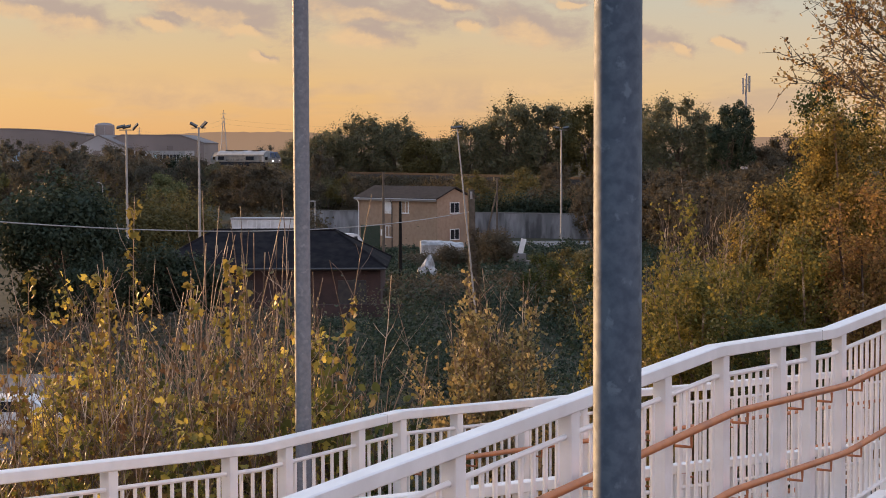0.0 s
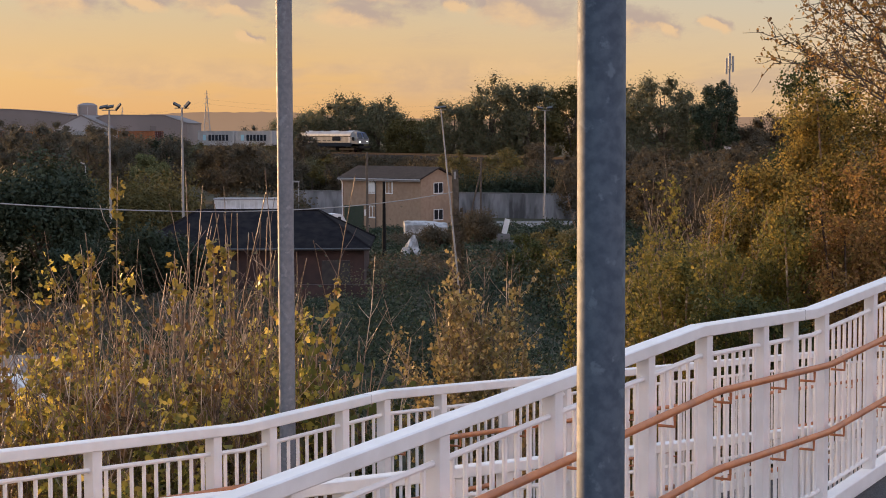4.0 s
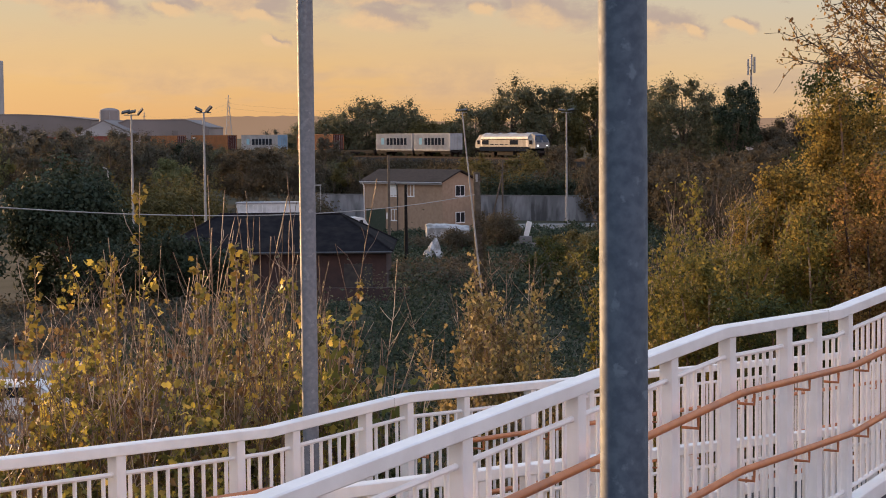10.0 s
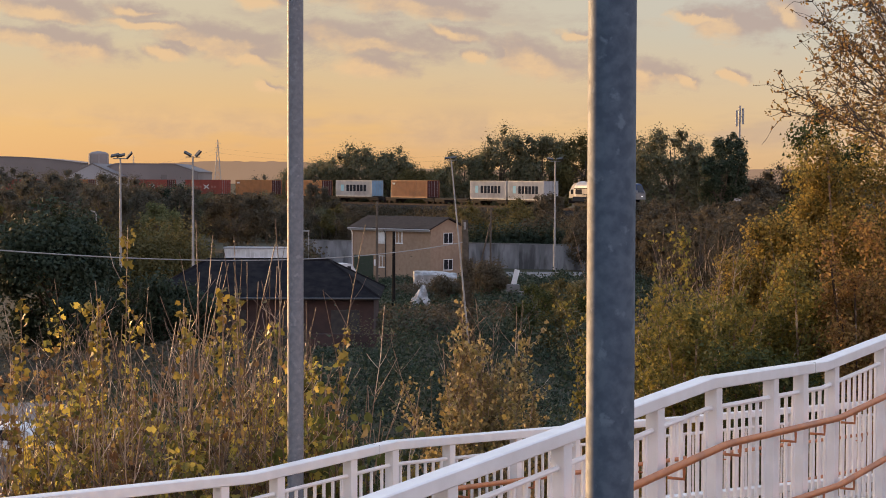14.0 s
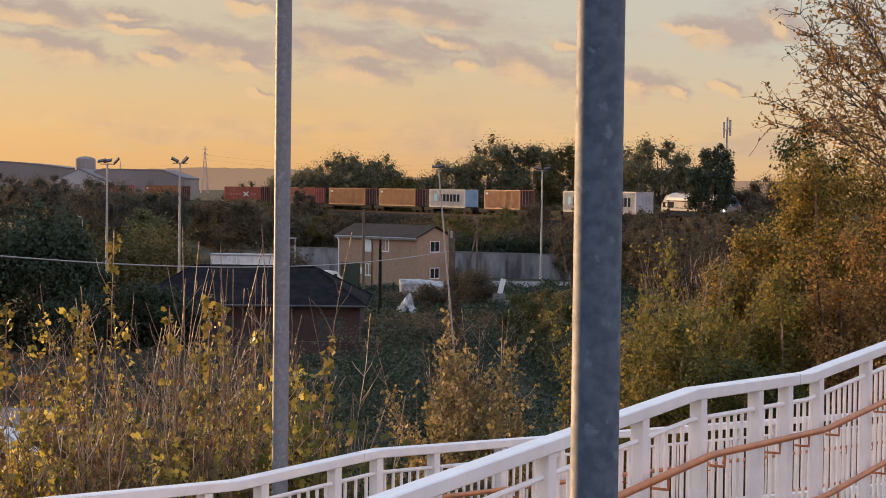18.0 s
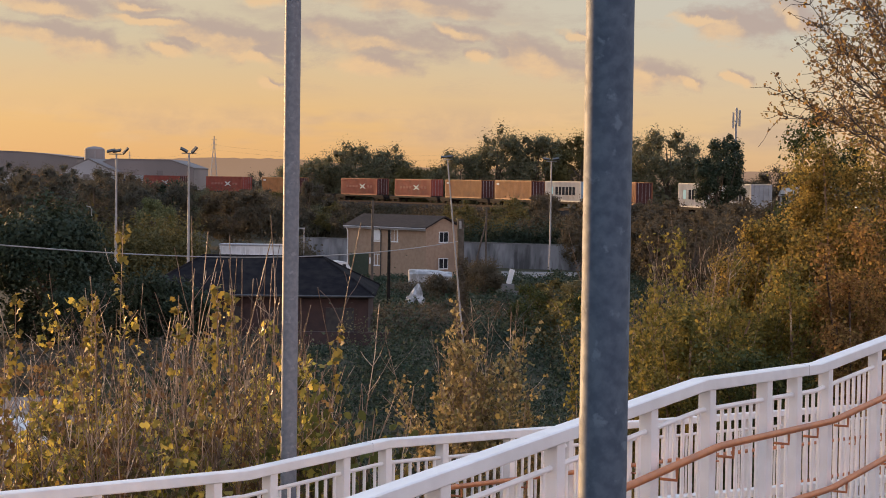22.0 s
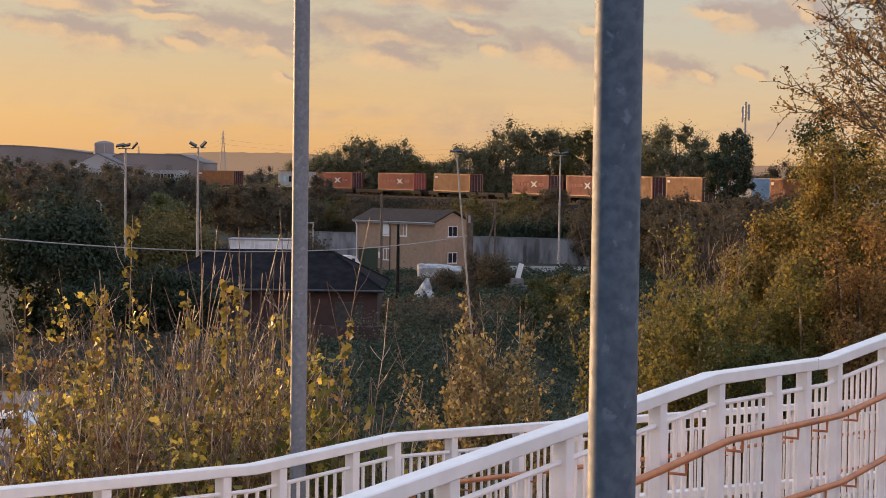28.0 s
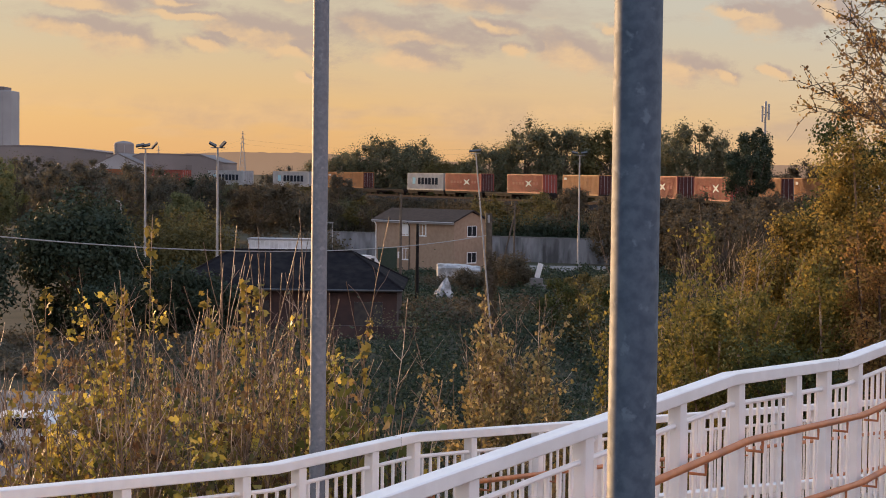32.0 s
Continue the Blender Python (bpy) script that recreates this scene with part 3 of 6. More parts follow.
def scrub(name, x0, x1, y0, y1, heights, leaf, size, mounds, per, seed, label, shape="sliver", width=(1.0, 2.2), base=None, category="scrub", where=None):
    """A thicket of many mounds of leaves, as one object."""
    rng = np.random.default_rng(seed)
    allp, ways = [], []
    for _ in range(mounds):
        x, y = rng.uniform(x0, x1), rng.uniform(y0, y1)
        if where and not where(x, y):
            continue
        h, w = rng.uniform(*heights), rng.uniform(*width)
        g = ground_z(x, y) if base is None else base(x, y)
        v = rng.normal(size=(per, 3))
        v /= np.linalg.norm(v, axis=1, keepdims=True)
        v[:, 2] = abs(v[:, 2])
        ways.append(v + np.array((0, 0, 0.2)))
        v = v * rng.uniform(0.55, 1.0, (per, 1)) * rng.lognormal(0, 0.12, (per, 1))
        v *= 1 + 0.25 * np.sin(v[:, :1] * 7 + rng.uniform(0, 6)) * np.cos(v[:, 1:2] * 6)
        allp.append(v * np.array((w, w, h)) + np.array((x, y, g)))
    pos = np.concatenate(allp)
    me = polygons(name, leaves(rng, pos, size, 0.2, 0.5, shape, np.concatenate(ways), 0.9), leaf)
    return tagged(new(name, me), label, category, kind="stuff")


def stem_shrub(name, x, y, z0, stems, spread, height, leaf, size, per, seed, label, leafy=(0.1, 0.75), bare=0.5, lean=0.18, r=0.012, category="sapling", group="", shape="lobed", twigs=5, fork=0.4, tip=0, wander=0.12, shoot=0.09):
    """A clump of upright forking stems; leaves hang in tufts on short side shoots of the lower part, bare whips stand above. tip: leaves in a drooping head at each stem's top."""
    rng = np.random.default_rng(seed)
    th = thing(name, pose(x, y, z0), label, category, group)
    pos = []
    for _ in range(stems):
        bm = bmesh.new()
        p = np.array((rng.normal() * spread * 0.5, rng.normal() * spread * 0.5, 0))
        L = height * rng.uniform(0.72, 1.0)
        pts, radii = branch(rng, p, (rng.normal() * lean, rng.normal() * lean, 1), L, r * rng.uniform(0.7, 1.4), 10, wander, 0.3)
        tube(bm, pts, [max(q, r * 0.36) for q in radii], 6)
        lim = rng.uniform(0.75, 1.0) * leafy[1] if rng.random() > bare else leafy[1] * rng.uniform(0.55, 0.85)

        def along(f):
            i = min(9, int(f * 10))
            return pts[i] + (pts[i + 1] - pts[i]) * (f * 10 - i)

        for _ in range(2):
            if rng.random() < fork:
                f = rng.uniform(0.55, 0.85)
                a = rng.uniform(0, 6.28)
                fp, fr = branch(rng, along(f), (0.3 * math.cos(a), 0.3 * math.sin(a), 1), height * rng.uniform(0.1, 0.24), r * 0.5, 5, wander * 1.2, 0.3)
                tube(bm, fp, [max(q, 0.003) for q in fr], 5)
        shoots = []
        for _ in range(twigs):
            f = rng.uniform(leafy[0], 0.95)
            a = rng.uniform(0, 6.28)
            tp, tr = branch(rng, along(f), (0.75 * math.cos(a), 0.75 * math.sin(a), 0.9), height * rng.uniform(0.2, 1.0) * shoot, r * 0.35, 3, 0.3, 0.4)
            tube(bm, tp, [max(q, 0.0025) for q in tr], 4)
            if f < lim:
                shoots.append(tp)
        for k in range(per if shoots else 0):
            tp = shoots[int(len(shoots) * rng.random() ** 1.4)]
            f = rng.uniform(0.2, 2.99)
            q = tp[int(f)] + (tp[int(f) + 1] - tp[int(f)]) * (f % 1)
            pos.append(q + rng.normal(size=3) * size * 0.75 - np.array((0, 0, size * 0.3)))
        for k in range(tip):
            q = along(1.0 - 0.13 * rng.random() ** 1.3)
            a = rng.uniform(0, 6.28)
            pos.append(q + np.array((math.cos(a), math.sin(a), -0.55)) * size * rng.uniform(0.3, 0.95))
        part("woody_stem", bm, M_twig, th, smooth=True)
    if pos:
        part("foliage", polygons("foliage", leaves(rng, np.array(pos), size, 0.8, 0.4, shape), leaf), None, th)
    return th


def big_leaf_shrub(x, y, z0, h, seed):
    """A few upright stems that carry large drooping leaves near their tops."""
    rng = np.random.default_rng(seed)
    th = thing("shrub", pose(x, y, z0), "shrub with large drooping dull green leaves", "shrub", "large-leaved shrubs")
    blades = [polygons("leaf", leaves(rng, np.zeros((1, 3)), s, 1.6, 0.15, "leaf"), m) for s, m in ((0.115, L_green_big), (0.10, L_green_big), (0.08, L_green_big), (0.105, L_green_big), (0.09, L_olive), (0.085, L_gold))]
    for k in range(3):
        bm = bmesh.new()
        pts, radii = branch(rng, (rng.normal() * 0.08, rng.normal() * 0.08, 0), (rng.normal() * 0.03, rng.normal() * 0.03, 1), h * rng.uniform(0.9, 1.0), 0.011, 8, 0.06, 0.3)
        tube(bm, pts, [max(q, 0.004) for q in radii], 6)
        part("woody_stem", bm, M_twig, th, smooth=True)
        for j in range(14):
            f = rng.uniform(0.84, 1.0) * 7.99
            i = int(f)
            q = pts[i] + (pts[i + 1] - pts[i]) * (f - i) + np.array((rng.normal() * 0.09, rng.normal() * 0.09, rng.normal() * 0.03))
            part("leaf", blades[int(rng.integers(0, 6)) if j % 5 == 0 else int(rng.integers(1, 5))], None, th, at=q).rotation_euler = (rng.uniform(-0.7, 0.7), rng.uniform(-0.7, 0.7), rng.uniform(0, 6.28))


def near_plants():
    rng = np.random.default_rng(11)
    for i in range(44):
        y = rng.uniform(12.8, 17.0)
        k = -0.262 + 0.212 * (i + rng.uniform(-0.6, 0.6)) / 43
        if -0.262 < k < -0.222 and y < 15.5 and i % 4 == 1:
            continue
        stem_shrub("sapling", k * y, y, 5.0, 3, 0.55, rng.uniform(3.8, 4.4) + 0.9 * (y - 12.8) / 12.8 + (0.35 if -0.2 < k < -0.08 else 0.0), (L_gold, L_gold, L_gold, L_rust)[i % 4], 0.06, 350, 100 + i, "leggy sapling with yellow-green autumn leaves and bare whips",
                   (0.35, 1.0), 0.4, 0.05, 0.009, group="autumn saplings", twigs=34)
    for i in range(16):
        y = rng.uniform(13.0, 15.0)
        stem_shrub("sapling", (-0.21 + 0.145 * i / 15) * y, y, 5.0, 3, 0.5, rng.uniform(3.7, 4.3), (L_gold, L_gold, L_olive)[i % 3], 0.062, 340, 190 + i, "leggy sapling with yellow-green autumn leaves and bare whips",
                   (0.35, 1.0), 0.3, 0.05, 0.009, group="autumn saplings", twigs=34)
    for i, (k, y) in enumerate(((-0.256, 13.4), (-0.248, 14.2), (-0.238, 13.6), (-0.23, 14.6))):
        stem_shrub("sapling", k * y, y, 5.0, 3, 0.4, 4.1, (L_gold, L_rust)[i % 2], 0.06, 260, 280 + i, "leggy sapling with yellow-green autumn leaves and bare whips",
                   (0.4, 1.0), 0.4, 0.05, 0.009, group="autumn saplings", twigs=30)
    # slim leaders with a drooping head of leaves
    for i, (k, h) in enumerate(((-0.2255, 4.8), (-0.193, 4.99), (-0.208, 4.66), (-0.1385, 4.8), (-0.132, 4.4), (-0.165, 4.5), (-0.24, 4.25), (-0.176, 4.35), (-0.1, 4.3), (-0.118, 4.3), (-0.066, 3.95))):
        stem_shrub("sapling", k * 13.5, 13.5, 5.0, 1, 0.0, h / 0.87, L_dull, 0.058, 16, 210 + i, "slim sapling with a drooping head of golden leaves", (0.6, 0.95), 0.0, 0.01, 0.008, group="autumn saplings", twigs=8, fork=0.0, tip=34, wander=0.03)
    for i in range(18):
        y = rng.uniform(12.9, 16.0)
        x = (-0.175 + 0.12 * (i + rng.uniform(-0.8, 0.8)) / 17) * y
        stem_shrub("sapling", x, y, 5.0, 1, 0.3, rng.uniform(5.0, 5.6), L_rust, 0.06, 10, 160 + i, "tall bare pale whip with a few last leaves",
                   (0.4, 0.9), 0.5, 0.045, 0.010, group="bare whips", twigs=7, fork=0.9, wander=0.1)
    for i in range(15):
        y = rng.uniform(13.5, 16.5)
        x = (-0.185 + 0.112 * i / 14) * y
        stem_shrub("sapling", x, y, 5.0, 3, 0.4, rng.uniform(4.3, 4.95), L_rust, 0.052, 130, 240 + i, "bushy clump of bare brown whips with few leaves", (0.45, 0.95), 0.5, 0.09, 0.007, group="bare whips", twigs=24, fork=0.8, wander=0.2)
    for i, (x, y, top) in enumerate(((-0.74, 13.3, 9.1), (-0.66, 13.6, 8.95), (-0.57, 13.8, 8.8), (-0.84, 13.9, 9.0), (-0.48, 14.2, 8.7), (-0.62, 13.1, 8.75))):
        big_leaf_shrub(x, y, 5.0, top - 5.0, 300 + i)
    for i, (x, y, h) in enumerate(((-0.42, 14.3, 3.8), (-0.2, 14.6, 3.7), (0.0, 15.0, 3.65), (-0.3, 15.6, 3.6), (0.2, 15.4, 3.6))):
        stem_shrub("shrub", x, y, 5.0, 6, 0.5, h, (L_deep, L_shrub)[i % 2], 0.06, 200, 310 + i, "low twiggy shrub with olive leaves by the railing", (0.5, 1.0), 0.1, 0.06, 0.005, "shrub", "low shrubs", twigs=18, wander=0.3)
    for i, (x, y, h) in enumerate(((0.66, 26, 4.7), (0.84, 26.5, 4.6), (0.5, 25.6, 4.3), (1.1, 26, 3.9), (0.75, 25, 4.5), (0.45, 25.4, 3.7), (1.05, 25.8, 3.5), (0.8, 25.6, 4.1), (0.55, 26.4, 4.6), (2.35, 27.5, 3.9), (2.7, 28, 3.8), (2.15, 27, 3.5))):
        stem_shrub("shrub", x, y, 4.3, 6, 0.42, h * (0.98 if 0.3 < x < 1.0 else 0.87), L_tan, 0.066, 400, 320 + i, "twiggy shrub with sparse golden leaves", (0.2, 1.0), 0.1, 0.05, 0.01, "shrub", "golden shrubs", twigs=34, fork=0.2, shoot=0.13)


def sparse_tree(x, y, z0, h, reach, limbs, seed, label):
    """A half-bare tree whose long limbs arch out to one side, with fine twigs and few leaves."""
    rng = np.random.default_rng(seed)
    th = thing("tree", pose(x, y, z0), label, "tree")
    bm = bmesh.new()
    pos = []
    pts, radii = branch(rng, (0, 0, 0), (0, 0, 1), h * 1.25, 0.12, 10, 0.06, 0.2)
    tube(bm, pts, radii, 8)
    part("trunk", bm, M_bark, th, smooth=True)
    for b in range(limbs):
        bm = bmesh.new()
        a = radians(-3 + 89 * (b + rng.uniform(-0.5, 0.5)) / limbs)
        f = rng.uniform(0.72, 0.99)
        start = np.array((rng.uniform(-0.4, 0.1), rng.normal() * 0.3, h * f))
        out = reach * rng.uniform(0.62, 1.0) ** 0.6
        end = np.array((-out * math.cos(a) ** 1.3, rng.normal() * 0.8, h * 0.955 + 1.3 * out * math.sin(a)))
        bend = np.array((0.0, 0.0, rng.uniform(-0.05, 0.16) * out))
        bp = [start + (end - start) * u + bend * 4 * u * (1 - u) * (0.4 + 0.6 * u) + rng.normal(size=3) * 0.04 for u in np.linspace(0, 1, 12)]
        tube(bm, bp, [0.025 * (1 - 0.84 * u) for u in np.linspace(0, 1, 12)], 6)
        for k in range(4, 12):
            for _ in range(4):
                d = (end - start) / np.linalg.norm(end - start) + rng.normal(size=3) * 0.55
                tp, tr = branch(rng, bp[k], d, rng.uniform(0.25, 0.75), 0.008, 5, 0.45, 0.0)
                tube(bm, tp, [max(q, 0.0035) for q in tr], 4)
                for q in tp[1:]:
                    for _ in range(int(rng.integers(0, 4))):
                        pos.append(q + rng.normal(size=3) * 0.035)
        part("limb", bm, M_bark, th, smooth=True)
    part("foliage", polygons("foliage", leaves(rng, np.array(pos), 0.052, 0.7, 0.5, "leaf"), L_brown), None, th)


def right_thicket():
    rng = np.random.default_rng(21)
    for i, (x, y, top, r, n) in enumerate(((5.95, 33, 10.3, 0.9, 12000), (6.5, 33, 11.1, 1.0, 15000), (7.3, 33, 11.95, 1.2, 18000), (8.5, 33, 12.2, 1.7, 20000), (6.2, 30, 9.3, 1.0, 8000), (7.2, 29.5, 10.2, 1.3, 10000),
                                           (8.6, 30, 10.8, 1.8, 12000), (10.4, 31, 12.0, 2.2, 11000), (5.3, 30.5, 8.8, 0.9, 7000), (7.9, 27, 8.6, 1.6, 9000), (4.1, 28, 8.85, 0.75, 4500), (4.75, 28.5, 9.1, 0.8, 5000), (7.7, 34, 11.0, 1.3, 14000), (9.3, 32, 12.1, 1.7, 13000), (6.7, 31.5, 9.9, 1.1, 12000))):
        z = ground_z(x, y)
        tree(x, y, top - z, r, (L_olive if i in (4, 8) else L_olive if i in (10, 11) else L_brown if i in (5, 6, 7, 9) else L_orange), 0.054, int(n * 2.3), 400 + i, "bushy tree with orange and golden autumn leaves", "autumn_tree", 70, z, 0.15, 0.30, category="tree", group="autumn trees", trunk=0.010, bark=M_twig, blade="quad")
    for i in range(26):
        y = rng.uniform(28, 36)
        x = rng.uniform(0.124, 0.185) * y
        z = ground_z(x, y)
        top = 8.6 + 1.2 * rng.random() + (x / y - 0.118) * 12
        stem_shrub("shrub", x, y, z, 6, 0.9, top - z, L_olive, 0.062, 420, 430 + i, "upright shrub of thin shoots with yellow-green leaves", (0.3, 1.05), 0.0, 0.06, 0.007, "shrub", "yellow-green shrubs", "leaf", 30, 0.15, wander=0.2)
    for i, (x, y, top) in enumerate(((4.45, 26.5, 8.5), (5.0, 26.3, 8.75), (5.5, 26.8, 8.65))):
        tree(x, y, top - ground_z(x, y), 0.72, L_deep, 0.06, 9000, 460 + i, "dark green rounded shrub below the autumn trees", "shrub", 26, ground_z(x, y), 0.1, 0.42, category="shrub", group="green shrubs", trunk=0.01, bark=M_twig)
    tree(8.75, 40, 12.9 - ground_z(8.5, 40), 1.3, L_deep, 0.075, 16000, 475, "dull green tree behind the golden ones", z0=ground_z(8.5, 40), low=0.3, clumps=60, tight=0.3, trunk=0.012, loose=0.08, core=0.5)
    sparse_tree(8.6, 29, ground_z(8.6, 29), 12.1 - ground_z(8.6, 29), 2.95, 22, 470, "half-bare tree with arching branches and few brown leaves")
    sparse_tree(9.6, 31, ground_z(9.6, 31), 12.4 - ground_z(9.6, 31), 2.9, 13, 471, "half-bare tree with arching branches and few brown leaves")


near_plants()
right_thicket()


def field_plants():
    # Dark backing, added so the gaps between the saplings read as shade.
    scrub("undergrowth", -3.0, -0.9, 17.8, 20.5, (2.4, 3.2), L_bramble, 0.06, 34, 1500, 66, "dark bramble backing added to deepen the gaps between saplings", width=(0.35, 0.7), base=lambda x, y: 5.0)
    open_ground = lambda x, y: not (x < -0.021 * y and y > 80)
    scrub("bramble_thicket", -12, 34, 44, 118, (0.8, 2.2), L_bramble, 0.15, 380, 420, 50, "dark green bramble thicket covering the ground", category="brambles", width=(1.2, 3.0), where=open_ground)
    scrub("undergrowth", -16, -2, 82, 108, (0.3, 0.8), L_bramble, 0.15, 130, 260, 65, "low dark weeds before the shed")
    scrub("bramble_thicket", -12, 34, 44, 112, (2.0, 4.3), L_bramble, 0.15, 56, 1900, 58, "tall dark bramble mounds above the thicket", category="brambles", width=(1.6, 3.4), where=open_ground)
    scrub("bramble_thicket", -12, 34, 50, 116, (1.2, 2.6), L_far, 0.14, 40, 160, 57, "patches of paler yellow-green leaves among brambles", category="brambles", width=(0.8, 1.8))
    tree(-22.9, 110, 9.0, 4.1, L_dark, 0.24, 26000, 60, "broad dark evergreen tree", z0=0.0, low=0.0, clumps=70, tight=0.36)
    for i, (x, y, h, r) in enumerate(((-18.4, 112, 5.6, 2.5), (-16.3, 111, 4.8, 2.1), (-20.5, 106, 4.6, 2.4), (-14.4, 110, 3.6, 1.7))):
        tree(x, y, h, r, L_dark, 0.2, 6000, 67 + i, "low dark evergreen bush beside the shed", "bush", 30, 0.0, 0.0, 0.36, category="bush", group="dark bushes")
    tree(-29.5, 106, 7.0, 3.6, L_dark, 0.26, 12000, 61, "broad dark evergreen tree", z0=0.0, low=0.05, clumps=34, tight=0.34)
    scrub("undergrowth", -34, -9, 86, 112, (0.5, 1.3), L_hedge, 0.2, 180, 240, 51, "dull olive grass and weeds below the evergreen")
    scrub("undergrowth", -6, 6, 119, 137, (0.7, 1.7), L_far_brown, 0.22, 60, 320, 52, "brown dead undergrowth in front of the house")
    scrub("undergrowth", 3, 30, 118, 158, (0.6, 1.9), L_bramble, 0.24, 170, 320, 53, "dark shrubs on waste ground beside the concrete wall")
    scrub("undergrowth", -40, -23, 176, 188, (4.9, 6.2), L_far_olive, 0.28, 60, 800, 54, "yellowing hedge scrub", width=(1.5, 3.0))
    scrub("undergrowth", -60, -14, 195, 225, (1.8, 4.0), L_far_brown, 0.32, 110, 420, 56, "dull brown scrub behind the hedge", width=(1.5, 3.2))
    scrub("undergrowth", -7, 13, 138, 152, (0.5, 1.4), L_bramble, 0.20, 120, 420, 59, "dark green low undergrowth beside the yard")
    scrub("undergrowth", -3, 4.2, 152, 159, (1.0, 1.6), L_far_brown, 0.16, 60, 420, 62, "brown dead growth round the sheeted lorry", width=(0.7, 1.5))
    scrub("undergrowth", 3.5, 27, 158, 189, (0.4, 1.2), L_bramble, 0.22, 150, 420, 63, "dark weeds growing up to the slab's edge")
    scrub("undergrowth", -14, 5, 160, 186, (0.3, 0.8), L_bramble, 0.22, 90, 320, 64, "dark weeds on the ground before the house")
    tree(4.9, 150, 4.1, 2.1, L_far_brown, 0.14, 10000, 865, "brown half-bare bush beside the slab", "bush", 24, 0.0, 0.05, 0.34, category="bush", group="yard bushes")
    tree(1.5, 147, 2.7, 1.9, L_far_brown, 0.14, 8000, 866, "brown half-bare bush beside the slab", "bush", 18, 0.0, 0.05, 0.34, category="bush", group="yard bushes")
    for i, (x, y, h, r) in enumerate(((6.5, 110, 4.3, 1.5), (8.3, 112, 4.5, 1.8), (9.8, 108, 3.9, 1.6), (7.4, 104, 3.5, 1.4))):
        tree(x, y, h, r, L_far_olive if i % 2 else L_deep, 0.12, 7000, 870 + i, "olive green bush among the brambles", "bush", 34, 0.0, 0.05, 0.3, category="bush", group="bramble bushes")
    tree(10.6, 150, 2.3, 1.7, L_far_olive, 0.17, 4500, 867, "olive bush on the waste ground", "bush", 20, 0.0, 0.05, 0.34, category="bush", group="yard bushes")
    tree(12.6, 152, 2.0, 1.5, L_far, 0.17, 4000, 868, "olive bush on the waste ground", "bush", 20, 0.0, 0.05, 0.34, category="bush", group="yard bushes")
    scrub("hedge", 4.5, 19.5, 217.5, 219.5, (4.5, 4.85), L_dark, 0.26, 60, 1100, 55, "dark clipped hedge above the concrete wall", width=(0.9, 1.3), category="hedge")


